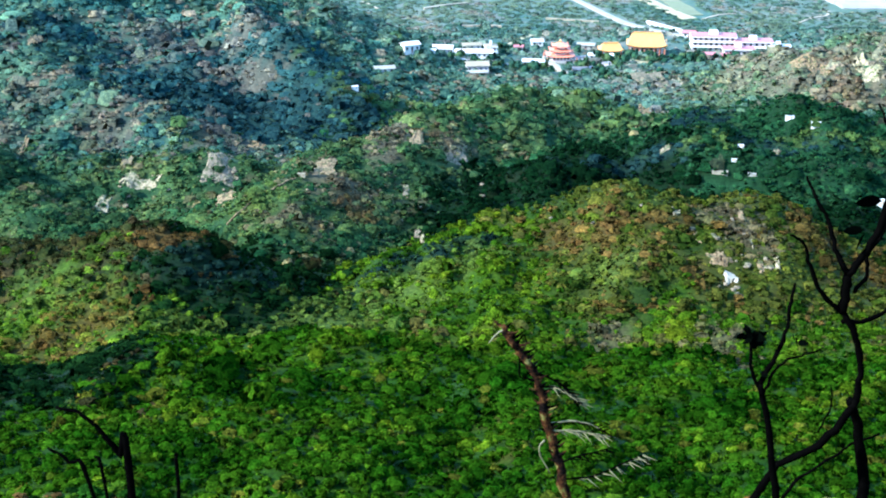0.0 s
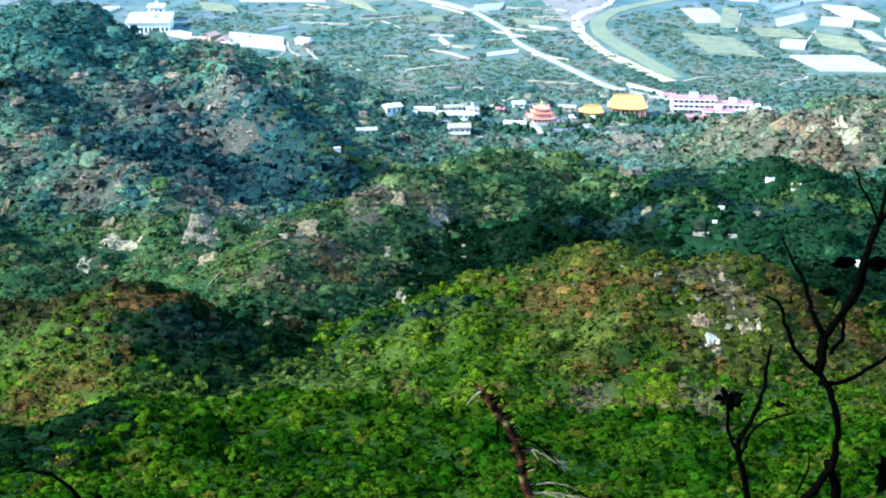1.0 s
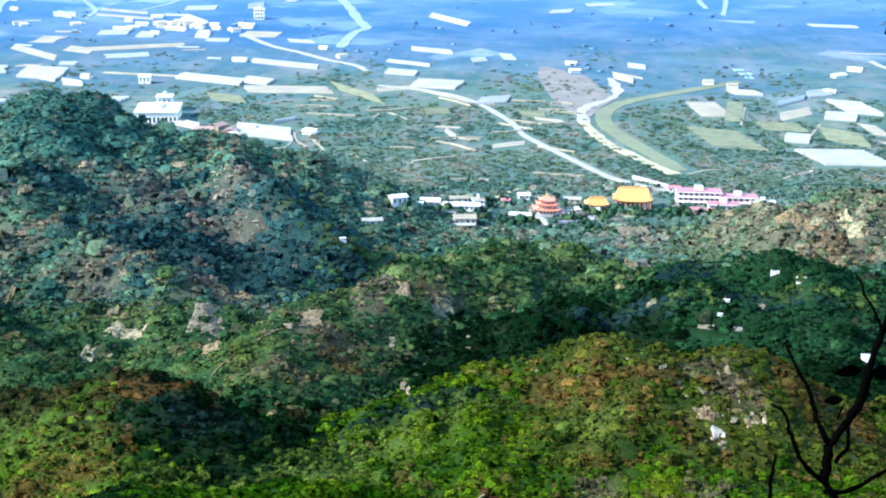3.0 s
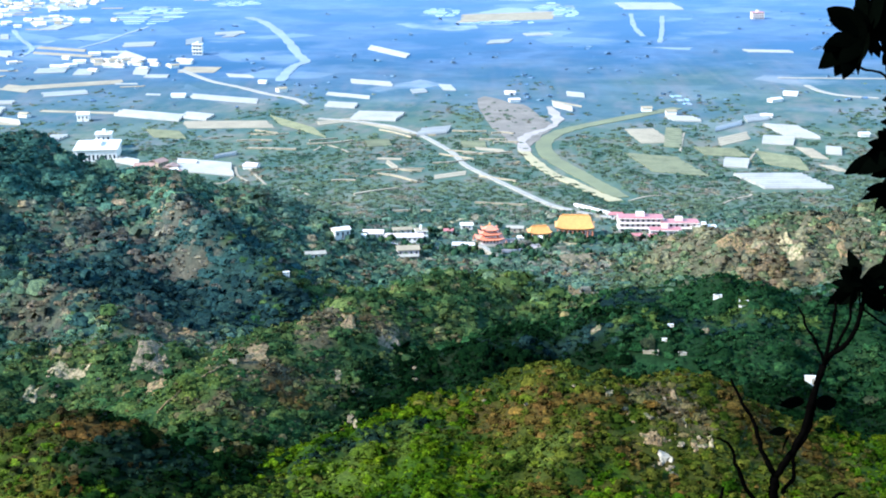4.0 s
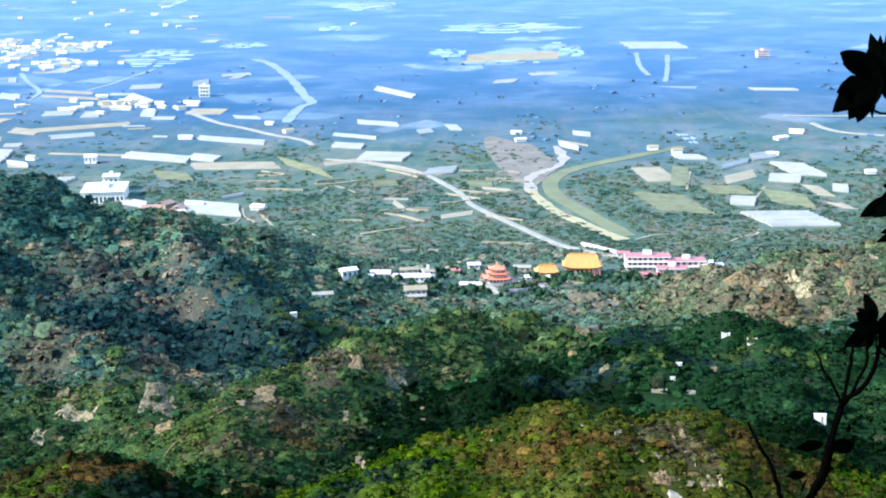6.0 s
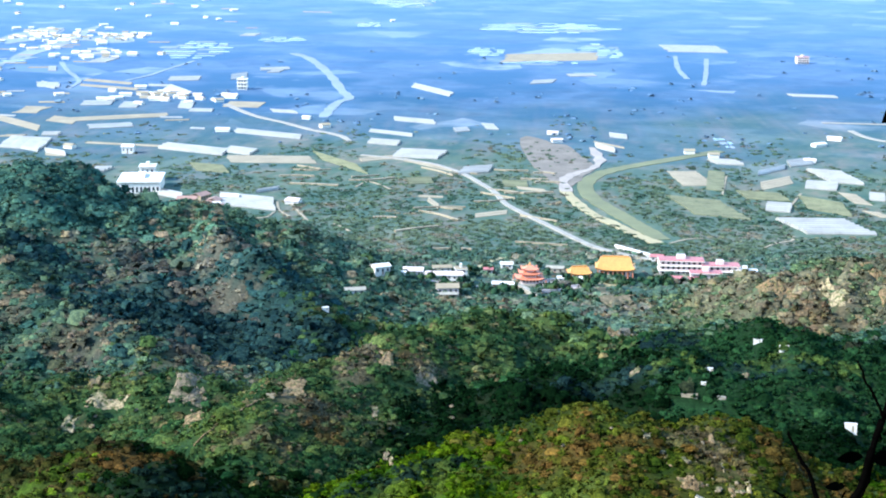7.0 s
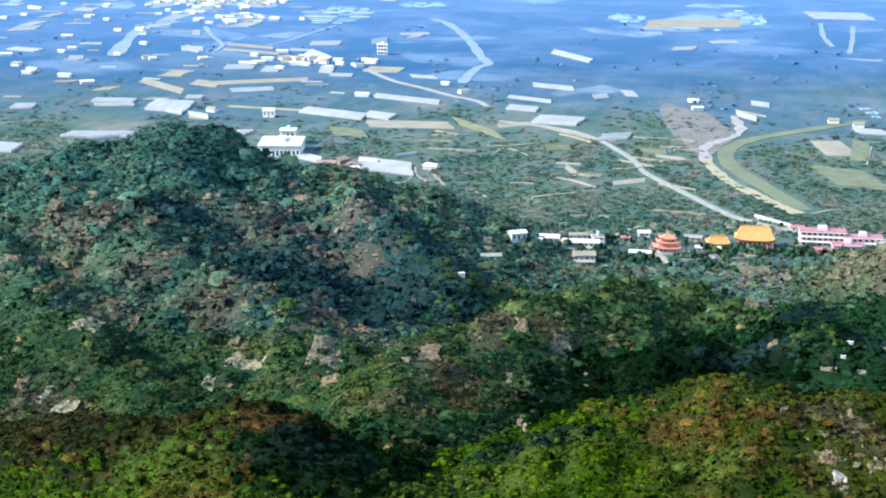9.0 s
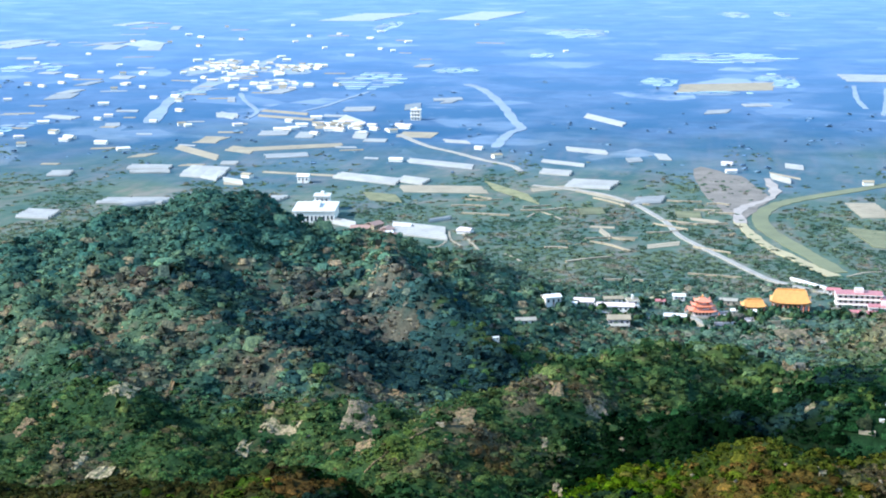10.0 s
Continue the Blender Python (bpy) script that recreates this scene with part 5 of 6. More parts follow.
def far_houses():
    """The scattered small houses and sheds of the plain, and the far town."""
    kinds = []
    for k, (w, d, h, wall_mat, roof_mat, label) in enumerate((
            (8, 6, 2.4, WHITE, WHITE, "small far white house"), (10, 6, 2.4, WHITE, PINK, "small far white house with a pink roof"),
            (13, 7, 2.6, WHITE, WHITE, "far long white shed on the plain"), (9, 7, 3.2, WHITE, STRAW, "far pale house with a sandy roof"))):
        root = new("house")
        box_part("wall", (-w / 2, w / 2, -d / 2, d / 2, -1, h), wall_mat, root)
        gable_part("roof", w, d, h, d * 0.2, 0.5, roof_mat, root)
        kinds.append(tagged(root, label, "house", "far houses of the plain"))
    r = random.Random(31)
    spots = []
    for cx, cy, sx, sy, n in ((-594, 2490, 30, 110, 26), (-530, 2400, 22, 220, 26), (-460, 2460, 45, 70, 30), (-425, 2200, 50, 60, 22), (-270, 1775, 60, 60, 34), (-560, 1700, 120, 120, 16), (-700, 2300, 200, 300, 24), (-650, 3000, 400, 400, 24), (0, 1500, 200, 120, 6), (330, 1450, 90, 120, 5), (-120, 1180, 60, 60, 6), (420, 1300, 60, 90, 3)):
        for _ in range(n):
            spots.append((r.gauss(cx, sx * 0.6), r.gauss(cy, sy * 0.6)))
    first = set()
    for x, y in spots:
        if y < 1130:
            continue
        k = r.randrange(len(kinds))
        m = pose(x, y, land_at(x, y), 0, 0, r.uniform(-30, 30))
        if k not in first:
            kinds[k].matrix_basis = m
            first.add(k)
        else:
            copy_thing(kinds[k], m)


far_houses()



def village_trees():
    """Rounded trees between the village houses and round the temple."""
    r = random.Random(63)
    kinds = []
    for k in range(4):
        v, q, n = dome_shape(700 + k, 8, 3, 40, 0.4)
        tone = np.tile(np.array(((0.035, 0.075, 0.040), (0.060, 0.105, 0.050), (0.045, 0.088, 0.052), (0.085, 0.125, 0.050))[k]), (len(v), 1))
        crown = quad_mesh("crown", v * np.array([2.3, 2.3, 2.2]) + np.array([0, 0, 1.9]), q, [FOLIAGE], None, True, n, tone)
        tv, tf = tube([(0, 0, -0.8), (0.05, 0.02, 0.8), (0.02, 0.06, 2.0)], [0.2, 0.15, 0.1], 6)
        kinds.append((mesh_from("trunk", tv, tf, [BARK]), crown))
    for cx, cy, sx, sy, n in ((5, 884, 26, 14, 30), (44, 892, 16, 12, 18), (82, 902, 14, 12, 20), (120, 915, 26, 7, 34), (150, 908, 26, 8, 20), (40, 946, 30, 10, 16), (85, 866, 18, 12, 16)):
        for _ in range(n):
            x, y = r.gauss(cx, sx * 0.7), r.gauss(cy, sy * 0.6)
            if abs(x - 66) < 11 and abs(y - 912) < 14:
                continue
            trunk, crown = r.choice(kinds)
            root = tagged(new("tree"), "rounded green tree among the village houses", "tree", "village trees")
            f = r.uniform(0.6, 1.15)
            root.matrix_basis = pose(x, y, land_at(x, y), 0, 0, r.uniform(0, 360)) @ Matrix.Diagonal((f, f, f * r.uniform(0.8, 1.3), 1))
            part("trunk", trunk, root)
            part("crown", crown, root)


village_trees()

# houses on the wooded hill
for x, y, w, mat, label in ((139, 628, 3.6, WHITE, "low white hut in the dark wood"), (148, 620, 4.0, WHITE, "small white hut in the dark wood"), (116, 607, 2.4, WHITE, "tiny white shed among the trees"), (112, 598, 2.0, WHITE, "tiny white shed above a clearing"),
                            (106, 594, 6.4, STRAW, "low long pale shed on a clearing"), (118, 591, 3.4, CONCRETE, "low grey hut on a clearing"), (166, 581, 4.8, WHITE, "small white box-like hut above the wood"), (-54, 570, 3.0, STRAW, "small pale hut at the end of the spur")):
    at_land(hut(w * 0.95, w * 0.36, 2.9 if x == 166 else 1.5 if x == 148 else 0.8 if w < 4.2 else 0.7, mat, label), x, y, -10)
for x, y, w, d, label in ((66, 890, 20, 12, "pale paved forecourt of the pagoda"), (112, 912, 26, 9, "pale paved temple yard"), (172, 912, 30, 8, "pale paved yard of the lodging"), (8, 899, 34, 8, "pale dusty village yard"), (90, 868, 16, 8, "pale terrace below the temple")):
    shore("yard", x, y, w, d, STRAW if x < 100 else SAND, label, "yard", int(x + y), 0.3)

# ---- bare ground and rock ----


def scar(cx, cy, a, b, turn, kind, seed):
    """A worn, treeless patch that follows the slope."""
    r = random.Random(seed)
    rings, n = 9, 30
    ph = [r.uniform(0, math.tau) for _ in range(3)]
    pts = [(cx, cy)]
    for k in range(1, rings + 1):
        for s in range(n):
            t = math.tau * s / n
            f = k / rings * (1 + 0.22 * math.sin(2 * t + ph[0]) + 0.15 * math.sin(5 * t + ph[1]) + 0.12 * math.sin(7 * t + ph[2]))
            u, v = a * f * math.cos(t), b * f * math.sin(t)
            pts.append((cx + u * math.cos(turn) - v * math.sin(turn), cy + u * math.sin(turn) + v * math.cos(turn)))
    xs, ys = np.array(pts).T
    edge = np.concatenate([[0.0], np.repeat(np.arange(1, rings + 1) / rings, n)])
    zs = land(xs, ys) + 0.7 * (1 - edge ** 4) - 0.5 * edge ** 8 + np.array([r.uniform(-0.5, 0.8) for _ in pts])
    faces = [(0, 1 + s, 1 + (s + 1) % n) for s in range(n)]
    for k in range(rings - 1):
        o = 1 + k * n
        faces += [(o + s, o + n + s, o + n + (s + 1) % n, o + (s + 1) % n) for s in range(n)]
    mat, label = {"earth": (EARTH, "bare reddish-brown eroded earth on the hillside"), "grey": (EARTH_GREY, "grey scree scar on the hillside"), "pale": (ROCK, "pale bare rock on the sunny hill")}[kind]
    tagged(new("bare_slope", mesh_from("bare_slope", list(zip(xs, ys, zs)), faces, [mat])), label, "bare ground", kind="structure")


for k, s in enumerate(SCARS):
    scar(*s, 900 + k)


def bare_face(cx, cy, wide, high, lean, kind, seed):
    """A steep, gullied, treeless face on the hillside, with a ragged outline, closed at the back."""
    r = random.Random(seed)
    nx, nz = max(6, int(wide * 1.3)), max(6, int(high * 1.6))
    verts, faces = [], []
    for k in range(nz + 1):
        t = k / nz
        for s in range(nx + 1):
            u = s / nx * 2 - 1
            top = high * (1 - 0.3 * abs(u) ** 5) * (0.75 + 0.55 * noise.noise(Vector((u * 2.6, seed * 1.7, 0))))
            girth = 0.9 + 0.45 * noise.noise(Vector((t * 2.4, seed * 2.3, 3))) - 0.15 * t
            x = cx + u * wide / 2 * girth + 0.22 * wide * noise.noise(Vector((t * 1.8, 5, seed * 1.3))) + 0.6 * noise.noise(Vector((s * 0.6, k * 0.6, seed)))
            y = cy + lean * t ** 0.8 + 1.9 * noise.noise(Vector((s * 0.5, k * 0.5, seed + 9))) + r.uniform(-0.6, 0.6)
            foot = land_at(x, cy) - 0.8
            ground = land_at(x, y)
            verts.append((x, y, min(ground + 2.4, max(foot + (top + 0.8) * t, ground + (0.5 if 0 < k < nz and 0 < s < nx else -0.6)))))
    w = nx + 1
    for k in range(nz):
        for s in range(nx):
            faces.append((k * w + s, k * w + s + 1, (k + 1) * w + s + 1, (k + 1) * w + s))
    n = len(verts)
    verts += [(verts[nz * w + s][0], verts[nz * w + s][1] + 2, verts[nz * w + s][2] - 3.5) for s in range(w)]
    faces += [(nz * w + s, nz * w + s + 1, n + s + 1, n + s) for s in range(nx)]
    mat, label = {"earth": (EARTH, "eroded reddish-brown earth face on the hillside"), "grey": (EARTH_GREY, "grey-brown rock face on the hillside"), "pale": (ROCK, "pale bare rock face on the hillside"), "white": (CHALK, "white bare rock on the sunny hill")}[kind]
    tagged(new("rock_face", mesh_from("rock_face", verts, faces, [mat])), label, "rock face", kind="structure")


for k, f in enumerate(FACES):
    bare_face(*f, 950 + k)


def boulders():
    protos = []
    for k in range(4):
        bm = bmesh.new()
        bmesh.ops.create_icosphere(bm, subdivisions=2, radius=1)
        for v in bm.verts:
            v.co *= 1 + 0.35 * noise.noise(v.co * 1.3 + Vector((k * 7, 0, 0)))
            v.co.z *= 0.7
        me = bpy.data.meshes.new("boulder")
        bm.to_mesh(me)
        bm.free()
        me.materials.append(EARTH_GREY)
        protos.append(me)
    r = random.Random(77)
    for cx, cy, n, spread_ in ((87, 445, 7, 3), (98, 455, 6, 4), (92, 468, 6, 6), (78, 476, 4, 6), (-92, 618, 7, 5), (-120, 606, 5, 7), (-75, 662, 5, 5), (-185, 560, 4, 6), (40, 480, 3, 9), (-52, 560, 4, 6), (-8, 575, 5, 12), (10, 600, 4, 10)):
        for _ in range(n):
            x, y, s = r.gauss(cx, spread_), r.gauss(cy, spread_), r.uniform(0.4, 1.2)
            ob = new("boulder", r.choice(protos))
            ob.matrix_basis = pose(x, y, land_at(x, y) + s * 0.35, r.uniform(-20, 20), r.uniform(-20, 20), r.uniform(0, 360)) @ Matrix.Diagonal((s * r.uniform(0.8, 1.4), s, s, 1))
            tagged(ob, "pale weathered boulder on the hillside", "boulder", "boulders on the hills")


boulders()


def plain_bushes():
    """Hedges, orchards and copses of the valley floor."""
    shapes = [dome_shape(500 + k, 6, 2, 3, 0.6) for k in range(10)]
    r = np.random.RandomState(15)
    n = 40000
    y = 1 / r.uniform(1 / 1900, 1 / 985, n)
    x = r.uniform(-0.42, 0.38, n) * y
    dens = swell(x, y * 0.6, 130, 33) + 0.6 * swell(x, y * 0.6, 45, 34) + 0.9 * swell(x, y * 0.7, 19, 36)
    keep = dens > np.interp(y, [985, 1120, 1300, 1500, 1900], [-9, -1.0, -0.2, 0.9, 2.4])
    for fx, fy, fw, fd in BOXES:
        keep &= ~((np.abs(x - fx) < fw / 2 + 2) & (y - fy < fd / 2 + 3) & (y - fy > -fd / 2 - 9))
    for ax, ay, bx, by, deep in CROPS:
        keep &= ~((x > ax) & (x < bx) & (np.abs(y - (ay + by) / 2) < deep / 2)) | (r.uniform(size=n) < 0.1)
    keep &= ~(((x - 120) / 26) ** 2 + ((y - 1375) / 95) ** 2 < 1) | (r.uniform(size=n) < 0.55)
    road = [(-49, 1390), (-12, 1368), (36, 1303), (60, 1217), (66, 1172), (93, 1091), (120, 1020), (150, 985)]
    river = [(273, 1427), (217, 1376), (151, 1305), (134, 1258), (130, 1201), (143, 1132), (154, 1093), (164, 1051)]
    keep &= ~near_line(x, y, road, 6.5) & ~near_line(x, y, river, 13)
    keep &= ~in_clearing(x, y) & ~((np.abs(x + 211) < 22) & (np.abs(y - 1225) < 45))
    x, y = x[keep], y[keep]
    radius = r.uniform(1.0, 3.2, len(x))
    v, q, m, n_ = spread(shapes, x, y, land(x, y) - 0.3, radius, radius * r.uniform(0.3, 0.55, len(x)), plain_tones(x, y, 67, -0.1), 16, 2.5)
    tagged(new("bushes", quad_mesh("bushes", v, q, [FOLIAGE], None, True, n_, m)), "bluish hedges, orchards and copses of the plain", "bushes", kind="stuff")


plain_bushes()


def far_copses():
    """Low copses and tree rows of the far farmland, with haze painted in as blue."""
    shapes = [crown_shape(600 + k, 10, 0.7, 0.2, lumps=1) for k in range(6)]
    r = np.random.RandomState(25)
    n = 1000
    y = 1 / r.uniform(1 / 2300, 1 / 1440, n)
    x = r.uniform(-0.42, 0.38, n) * y
    dens = swell(x, y * 0.5, 170, 43) + 0.8 * swell(x, y * 0.5, 60, 44)
    keep = dens + r.normal(size=n) * 0.35 > 0.3
    for fx, fy, fw, fd in BOXES:
        keep &= ~((np.abs(x - fx) < fw / 2 + 4) & (y - fy < fd / 2 + 5) & (y - fy > -fd / 2 - 25))
    keep &= ~((np.abs(x + 490) < 110) & (np.abs(y - 2220) < 170))
    for line in ([(-174, 2257), (-124, 2081), (-88, 1847), (-76, 1777), (-96, 1624)], [(-504, 1799), (-525, 1926), (-543, 2064), (-517, 2179)]):
        keep &= ~near_line(x, y, line, 22)
    keep &= ~near_line(x, y, [(-206, 1679), (-148, 1585), (-63, 1460)], 9)
    x, y = x[keep], y[keep]
    radius = r.uniform(2.0, 5.0, len(x)) * (0.7 + y / 4000)
    tone = np.full(len(x), TONE_NAMES.index("haze_blue"))
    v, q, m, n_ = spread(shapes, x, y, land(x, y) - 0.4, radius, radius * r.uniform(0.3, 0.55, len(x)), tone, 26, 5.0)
    tagged(new("copses", quad_mesh("copses", v, q, LEAVES, m, True, n_)), "copses and tree rows of the far farmland, painted haze blue", "trees", kind="stuff")


far_copses()

# ---- plants beside the viewpoint ----


def limb(name, line, r0, r1, mat, parent, label="", wobble=0.006, seed=0, sides=7):
    """A limb through places given as x, y and height over the eye."""
    r = random.Random(seed)
    pts = [p + Vector((r.uniform(-1, 1), r.uniform(-1, 1), r.uniform(-1, 1))) * wobble for p in smooth_line([(x, y, EYE + z) for x, y, z in line], 4)]
    n = len(pts) - 1
    radii = [(r0 + (r1 - r0) * k / n) * r.uniform(0.88, 1.15) for k in range(n + 1)]
    v, f = tube(pts, radii, sides)
    return part(name, mesh_from(name, v, f, [mat], smooth=True), parent, label)


LEAF_MESH = []


def leaf_shape():
    """A broad pointed leaf one unit long, folded along its rib and bent down at the tip."""
    if not LEAF_MESH:
        n = 8
        verts, faces = [], []
        for k in range(n + 1):
            t = k / n
            w = 0.25 * math.sin(math.pi * t ** 0.85) ** 0.85 if 0 < k < n else 0.004
            z = -0.12 * t * t
            verts += [(-w, t, z + 0.1 * w), (0, t, z), (w, t, z + 0.1 * w)]
        for k in range(n):
            o = 3 * k
            faces += [(o, o + 1, o + 4, o + 3), (o + 1, o + 2, o + 5, o + 4)]
        m = len(verts)
        verts += [(x, y, z - 0.012) for x, y, z in verts]
        faces += [tuple(i + m for i in f[::-1]) for f in faces]
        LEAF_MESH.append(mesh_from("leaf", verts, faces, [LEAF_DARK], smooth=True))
    return LEAF_MESH[0]


def leaf_between(parent, base, tip, y, seed):
    """A leaf from its stalk to its tip, both as x and height over the eye, turned a little about its rib."""
    r = random.Random(seed)
    a, b = Vector((base[0], y + r.uniform(-0.03, 0.03), EYE + base[1])), Vector((tip[0], y + r.uniform(-0.06, 0.06), EYE + tip[1]))
    run = b - a
    turn = run.to_track_quat("Y", "Z").to_matrix().to_4x4() @ Matrix.Rotation(r.uniform(60, 120) * math.pi / 180, 4, "Y")
    n = run.length
    return part("leaf", leaf_shape(), parent, at=Matrix.Translation(a) @ turn @ Matrix.Diagonal((n * r.uniform(0.75, 1.05), n, n, 1)))


def rosettes(root, groups, y, seed):
    """Leaves that spread from the ends of twigs."""
    for centre, tips in groups:
        for k, tip in enumerate(tips):
            seed += 1
            r = random.Random(seed)
            f = r.uniform(0.0, 0.35)
            base = (centre[0] + f * (tip[0] - centre[0]), centre[1] + f * (tip[1] - centre[1]))
            leaf_between(root, base, tip, y, seed)
            if len(tips) > 3:
                swing = r.uniform(-0.7, 0.7)
                dx, dz = (tip[0] - centre[0]) * 0.8, (tip[1] - centre[1]) * 0.8
                leaf_between(root, centre, (centre[0] + dx * math.cos(swing) - dz * math.sin(swing), centre[1] + dx * math.sin(swing) + dz * math.cos(swing)), y, seed + 500)


def big_shrub():
    root = tagged(new("shrub"), "dark leafy shrub with bare forked branches beside the viewpoint", "shrub")
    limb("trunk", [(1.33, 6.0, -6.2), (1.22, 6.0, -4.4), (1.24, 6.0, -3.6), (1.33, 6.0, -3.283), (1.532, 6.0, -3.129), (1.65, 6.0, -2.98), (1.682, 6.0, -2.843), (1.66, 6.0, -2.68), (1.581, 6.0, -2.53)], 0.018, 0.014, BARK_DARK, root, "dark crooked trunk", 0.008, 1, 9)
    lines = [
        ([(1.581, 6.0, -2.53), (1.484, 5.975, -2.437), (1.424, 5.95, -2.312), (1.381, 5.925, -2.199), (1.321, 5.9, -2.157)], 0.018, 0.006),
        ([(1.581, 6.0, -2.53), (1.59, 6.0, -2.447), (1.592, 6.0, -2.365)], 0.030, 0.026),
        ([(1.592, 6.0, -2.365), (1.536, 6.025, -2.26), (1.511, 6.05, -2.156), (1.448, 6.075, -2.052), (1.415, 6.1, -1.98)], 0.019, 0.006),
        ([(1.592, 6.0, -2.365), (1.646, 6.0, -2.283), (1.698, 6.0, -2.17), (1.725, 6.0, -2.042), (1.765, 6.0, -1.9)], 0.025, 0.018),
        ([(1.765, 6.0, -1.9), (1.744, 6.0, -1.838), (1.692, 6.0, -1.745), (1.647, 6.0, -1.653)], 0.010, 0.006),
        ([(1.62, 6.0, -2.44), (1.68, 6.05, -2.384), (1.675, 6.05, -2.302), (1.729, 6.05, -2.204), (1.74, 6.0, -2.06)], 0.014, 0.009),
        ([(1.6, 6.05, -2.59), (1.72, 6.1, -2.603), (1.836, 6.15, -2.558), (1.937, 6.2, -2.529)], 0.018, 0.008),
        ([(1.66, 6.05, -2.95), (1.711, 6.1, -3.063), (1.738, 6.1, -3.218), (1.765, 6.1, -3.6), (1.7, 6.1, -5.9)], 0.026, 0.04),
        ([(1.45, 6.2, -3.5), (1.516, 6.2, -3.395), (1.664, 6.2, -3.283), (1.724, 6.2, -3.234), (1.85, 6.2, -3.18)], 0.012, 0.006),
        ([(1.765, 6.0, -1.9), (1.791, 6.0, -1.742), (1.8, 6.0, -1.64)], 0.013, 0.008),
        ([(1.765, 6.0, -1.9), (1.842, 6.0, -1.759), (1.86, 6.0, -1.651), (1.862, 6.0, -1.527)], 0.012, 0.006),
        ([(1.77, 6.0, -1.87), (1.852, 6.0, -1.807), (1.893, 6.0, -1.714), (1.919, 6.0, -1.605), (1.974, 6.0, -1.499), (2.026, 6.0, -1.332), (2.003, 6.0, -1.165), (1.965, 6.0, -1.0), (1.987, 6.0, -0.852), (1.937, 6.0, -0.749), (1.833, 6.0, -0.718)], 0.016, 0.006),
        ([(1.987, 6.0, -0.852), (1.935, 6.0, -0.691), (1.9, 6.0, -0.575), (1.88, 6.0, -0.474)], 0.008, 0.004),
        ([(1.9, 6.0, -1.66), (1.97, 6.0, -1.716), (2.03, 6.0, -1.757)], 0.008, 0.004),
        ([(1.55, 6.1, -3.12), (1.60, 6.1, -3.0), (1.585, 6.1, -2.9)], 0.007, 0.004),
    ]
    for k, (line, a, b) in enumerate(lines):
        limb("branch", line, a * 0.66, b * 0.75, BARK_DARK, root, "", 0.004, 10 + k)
    upper = [((1.86, -0.583), [(1.925, -0.397), (1.704, -0.488), (1.682, -0.646), (1.709, -0.728), (1.76, -0.759), (1.981, -0.444), (1.799, -0.488), (1.999, -0.598), (1.916, -0.682)]), ((2.004, -0.827), [(1.939, -0.835), (1.958, -0.879), (1.985, -0.749), (2.03, -0.771)]), ((1.999, -1.025), [(1.915, -0.939), (1.856, -1.041), (1.8, -1.131), (1.865, -0.993), (2.061, -0.947), (2.068, -1.08)])]
    lower = [((1.986, -1.185), [(1.859, -1.213), (1.931, -1.277), (2.012, -1.307), (2.076, -1.236)]), ((1.89, -1.567), [(1.848, -1.434), (1.791, -1.501), (1.778, -1.567), (1.77, -1.649), (1.98, -1.469), (2.002, -1.698), (2.042, -1.533), (1.94, -1.666), (1.873, -1.687)]), ((1.724, -2.053), [(1.58, -2.048), (1.855, -2.069)]), ((1.676, -2.18), [(1.555, -2.184), (1.594, -2.25)]), ((1.907, -2.964), [(1.822, -2.912), (1.876, -3.069), (1.833, -2.982), (1.929, -3.096), (1.87, -2.873)])]
    rosettes(root, upper, 6.0, 100)
    rosettes(root, upper[:1], 6.05, 150)
    rosettes(root, lower, 6.0, 200)
    inner = [((1.985, -0.662), [(1.912, -0.596), (1.906, -0.704), (1.953, -0.77), (2.044, -0.62), (2.061, -0.729)]), ((2.027, -0.928), [(1.947, -0.868), (1.939, -0.926), (1.964, -0.989), (1.99, -0.847), (2.106, -0.97)]), ((2.036, -1.112), [(1.935, -1.076), (1.916, -1.143), (1.975, -1.222), (2.089, -1.058), (1.989, -1.044)]), ((2.068, -1.292), [(1.965, -1.256), (1.98, -1.324), (2.004, -1.37), (2.137, -1.328)]), ((2.026, -1.587), [(1.946, -1.551), (1.961, -1.632), (2.067, -1.508), (2.098, -1.67), (1.997, -1.69)])]
    rosettes(root, inner, 6.04, 250)


def small_shrub():
    root = tagged(new("sapling"), "thin dark sapling with few withered leaves", "sapling")
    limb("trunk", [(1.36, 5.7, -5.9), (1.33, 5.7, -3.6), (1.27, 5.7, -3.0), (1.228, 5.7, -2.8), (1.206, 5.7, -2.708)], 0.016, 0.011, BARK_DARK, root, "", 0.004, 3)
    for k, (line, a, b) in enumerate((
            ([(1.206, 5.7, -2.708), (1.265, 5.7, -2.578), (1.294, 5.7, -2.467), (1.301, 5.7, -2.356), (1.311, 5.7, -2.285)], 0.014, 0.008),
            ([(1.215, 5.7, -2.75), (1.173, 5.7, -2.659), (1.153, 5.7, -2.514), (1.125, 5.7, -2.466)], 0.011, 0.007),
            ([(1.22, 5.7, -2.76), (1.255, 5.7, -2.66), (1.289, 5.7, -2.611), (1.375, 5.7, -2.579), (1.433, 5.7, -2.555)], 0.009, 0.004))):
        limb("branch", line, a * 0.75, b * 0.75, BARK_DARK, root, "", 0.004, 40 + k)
    rosettes(root, [((1.162, -2.502), [(1.138, -2.464), (1.097, -2.511), (1.237, -2.533), (1.181, -2.564), (1.132, -2.535), (1.206, -2.492)]), ((1.332, -2.516), [(1.308, -2.488), (1.356, -2.55), (1.368, -2.507)]), ((1.201, -2.672), [(1.172, -2.66), (1.227, -2.655)])], 5.7, 300)


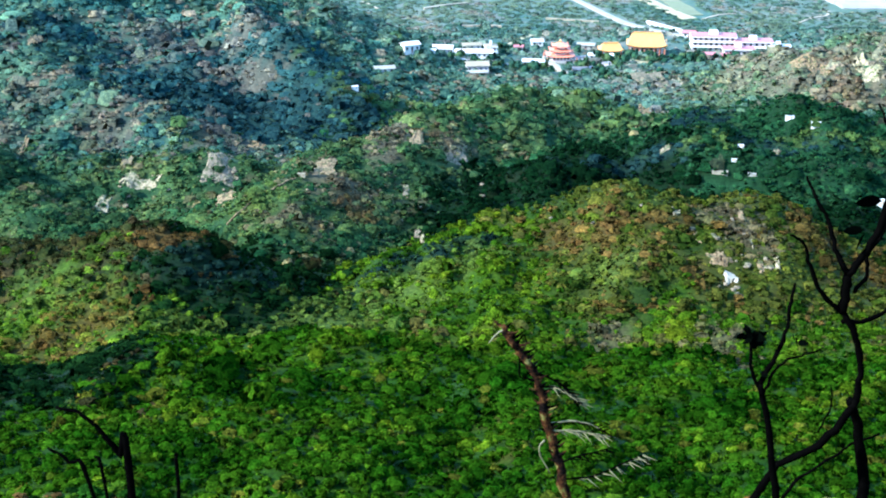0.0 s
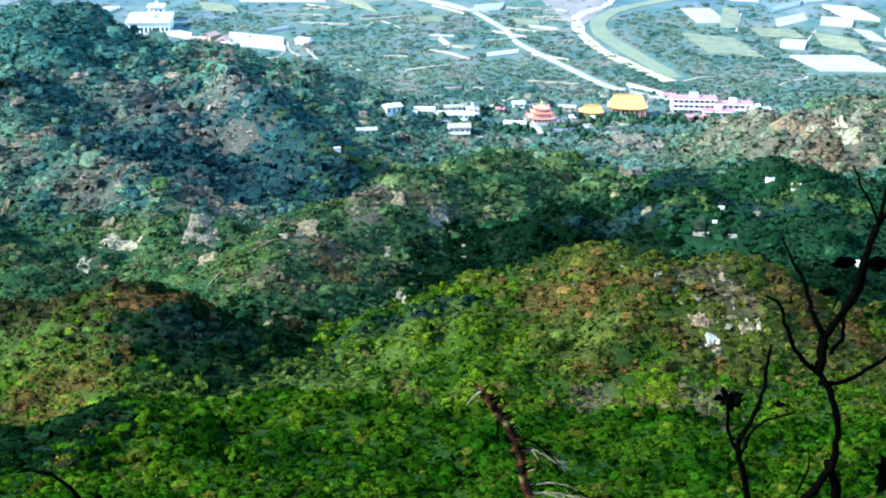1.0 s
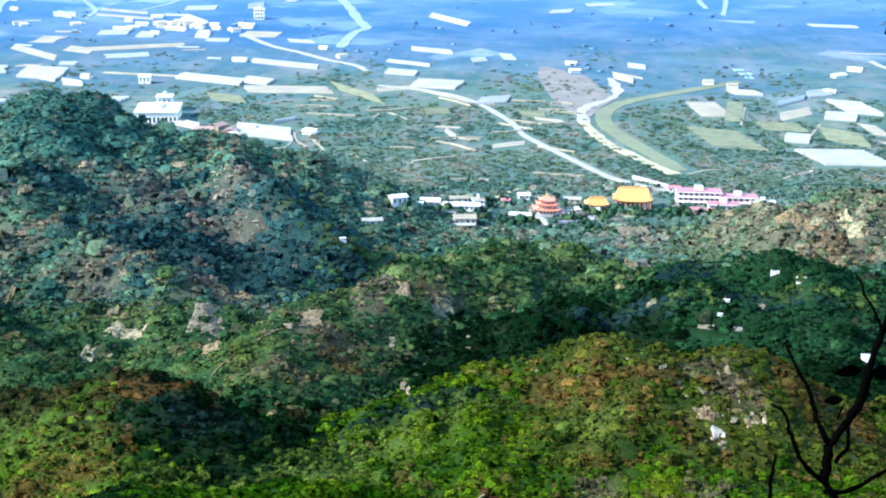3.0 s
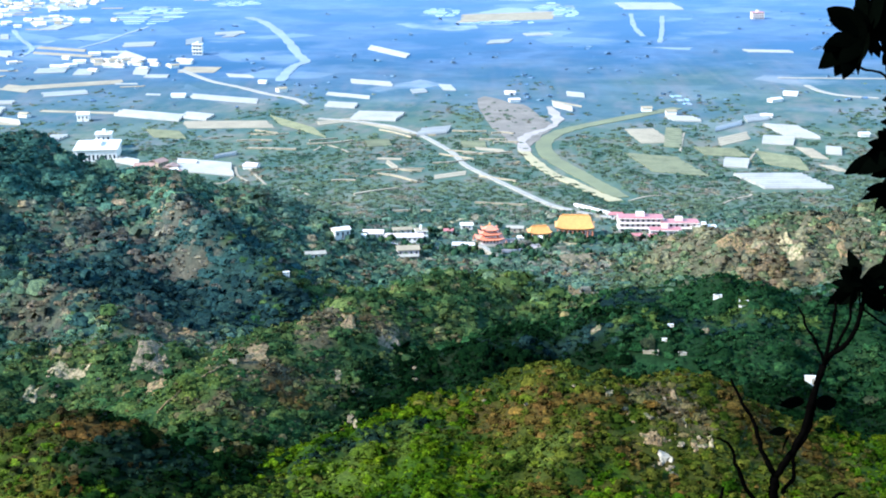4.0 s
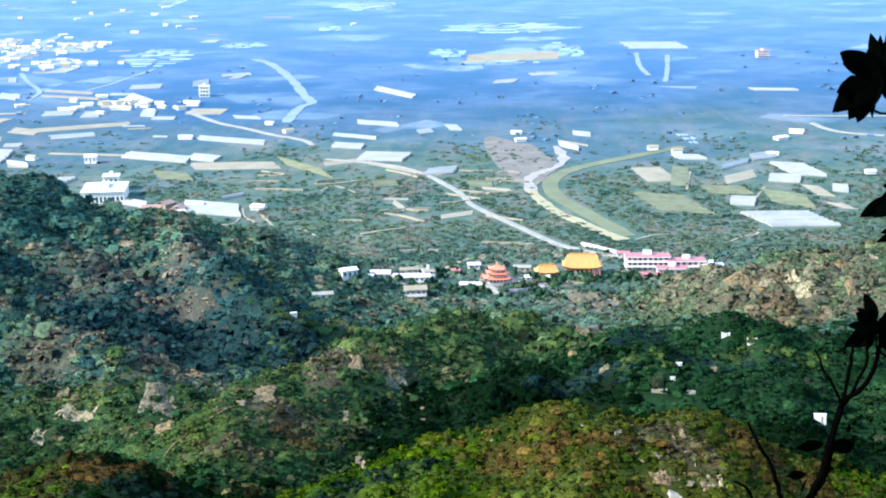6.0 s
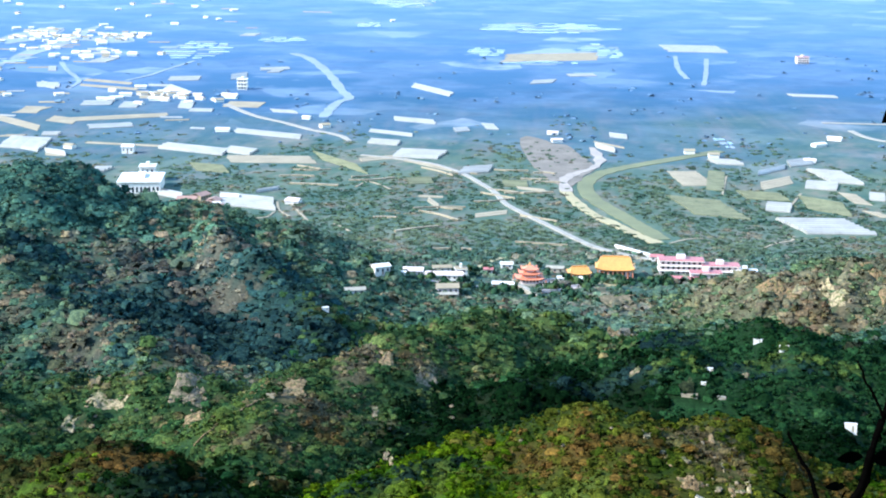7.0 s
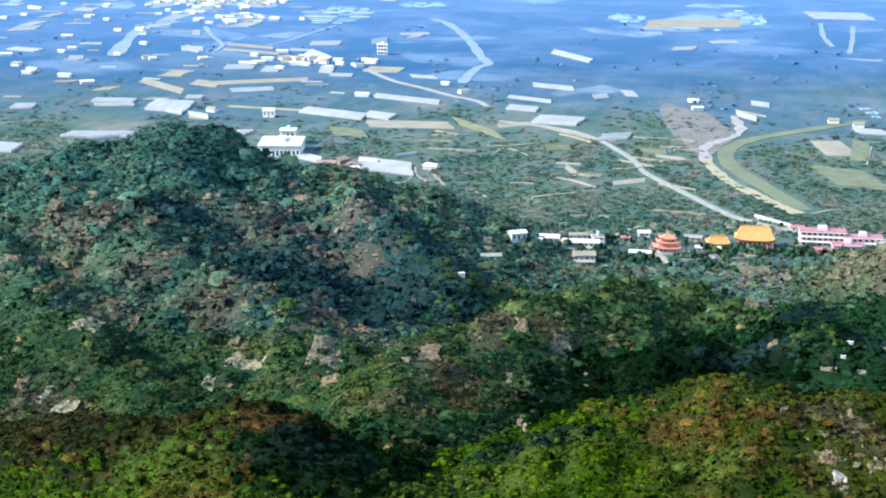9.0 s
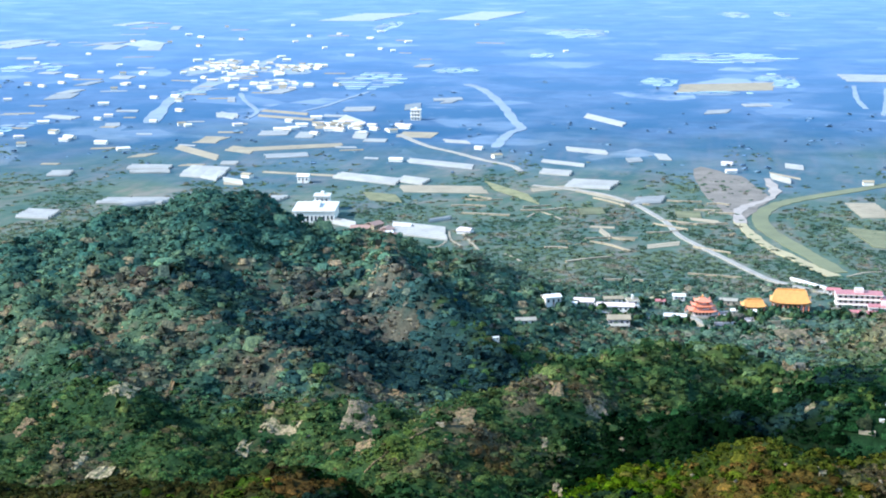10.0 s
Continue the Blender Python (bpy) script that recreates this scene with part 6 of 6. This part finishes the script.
def dead_stalk():
    root = tagged(new("dead_palm"), "broken brown dead palm stem with a few drooping dry fronds", "dead palm")
    limb("trunk", [(0.28, 8.0, -3.457), (0.329, 8.0, -3.535), (0.402, 8.0, -3.627), (0.49, 8.0, -3.827), (0.542, 8.0, -4.029), (0.608, 8.0, -4.276), (0.66, 8.0, -4.6), (0.72, 8.0, -5.4), (0.75, 8.0, -8.0)], 0.016, 0.034, STALK, root, "rough rusty-brown stem", 0.010, 5, 10)
    fronds = [
        [(0.47, 8.0, -3.733), (0.573, 8.0, -3.774), (0.635, 8.0, -3.827), (0.698, 8.0, -3.921)],
        [(0.49, 8.0, -3.813), (0.586, 8.0, -3.82), (0.66, 8.0, -3.867), (0.734, 8.0, -3.921)],
        [(0.53, 8.0, -4.043), (0.664, 8.0, -4.023), (0.774, 8.0, -4.043), (0.849, 8.0, -4.084)],
        [(0.55, 8.0, -4.084), (0.665, 8.0, -4.084), (0.764, 8.0, -4.098), (0.85, 8.0, -4.112)],
        [(0.60, 8.0, -4.29), (0.743, 8.0, -4.235), (0.865, 8.0, -4.201)],
        [(0.62, 8.0, -4.392), (0.808, 8.0, -4.367), (0.966, 8.0, -4.291), (1.075, 8.0, -4.236)],
        [(0.53, 8.0, -4.14), (0.496, 8.0, -4.207), (0.561, 8.0, -4.359)],
        [(0.36, 8.0, -3.57), (0.4, 8.0, -3.50), (0.419, 8.0, -3.562)],
        [(0.29, 8.0, -3.47), (0.245, 8.0, -3.509), (0.209, 8.0, -3.555)],
        [(0.38, 8.0, -3.62), (0.379, 8.0, -3.733), (0.404, 8.0, -3.773)],
    ]
    r = random.Random(17)
    stem = smooth_line([(0.28, 8.0, EYE - 3.457), (0.402, 8.0, EYE - 3.627), (0.49, 8.0, EYE - 3.827), (0.542, 8.0, EYE - 4.029), (0.608, 8.0, EYE - 4.276)], 12)
    for k, p in enumerate(stem):
        s = -1 if k % 3 == 0 else 1
        q = p + Vector((s * r.uniform(0.03, 0.07), r.uniform(-0.04, 0.02), r.uniform(0.01, 0.05)))
        v, f = tube([p, (p + q) / 2 + Vector((0, 0, -0.006)), q], [0.012, 0.008, 0.002], 5)
        part("leaf_base", mesh_from("leaf_base", v, f, [BARK_DARK if k % 2 else STALK]), root)
    for k, line in enumerate(fronds):
        frond = limb("frond", line, 0.007, 0.003, HUSK if k in (2, 3, 6, 8) else BARK_DARK, root, "dry drooping frond", 0.003, 60 + k, 5)
        if k < 6:
            pts = smooth_line([(x, y, EYE + z) for x, y, z in line], 4)
            r = random.Random(70 + k)
            verts, faces = [], []
            for p in pts[2:]:
                for s in (-1, 1):
                    q = p + Vector((r.uniform(0.03, 0.10), r.uniform(-0.06, 0.06), -r.uniform(0.0, 0.07)))
                    n = len(verts)
                    verts += [p + Vector((0, 0, 0.006)), p - Vector((0, 0, 0.006)), q, p + Vector((0.004, 0.01, 0))]
                    faces += [(n, n + 1, n + 2), (n, n + 2, n + 3), (n + 1, n + 3, n + 2)]
            part("leaf_fringe", mesh_from("leaf_fringe", verts, faces, [HUSK if k % 2 else BARK_DARK]), frond)


def bare_twigs():
    root = tagged(new("bare_bush"), "bare dark arching twigs of a dry bush", "bush")
    for k, (line, a, b) in enumerate((
            ([(-1.908, 7.0, -3.45), (-1.782, 7.0, -3.494), (-1.674, 7.0, -3.61), (-1.617, 7.0, -3.713), (-1.575, 7.0, -3.87), (-1.55, 7.0, -7.2)], 0.007, 0.022),
            ([(-1.966, 7.0, -3.668), (-1.868, 7.0, -3.741), (-1.775, 7.0, -3.87), (-1.62, 7.0, -5.0), (-1.56, 7.0, -6.8)], 0.007, 0.016),
            ([(-1.74, 7.0, -3.712), (-1.70, 7.0, -3.88), (-1.6, 7.0, -5.2), (-1.55, 7.0, -6.5)], 0.006, 0.014),
            ([(-1.341, 7.0, -3.699), (-1.344, 7.0, -3.87), (-1.42, 7.0, -5.4), (-1.54, 7.0, -6.9)], 0.008, 0.014))):
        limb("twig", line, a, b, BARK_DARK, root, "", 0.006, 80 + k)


big_shrub()
small_shrub()
dead_stalk()
bare_twigs()
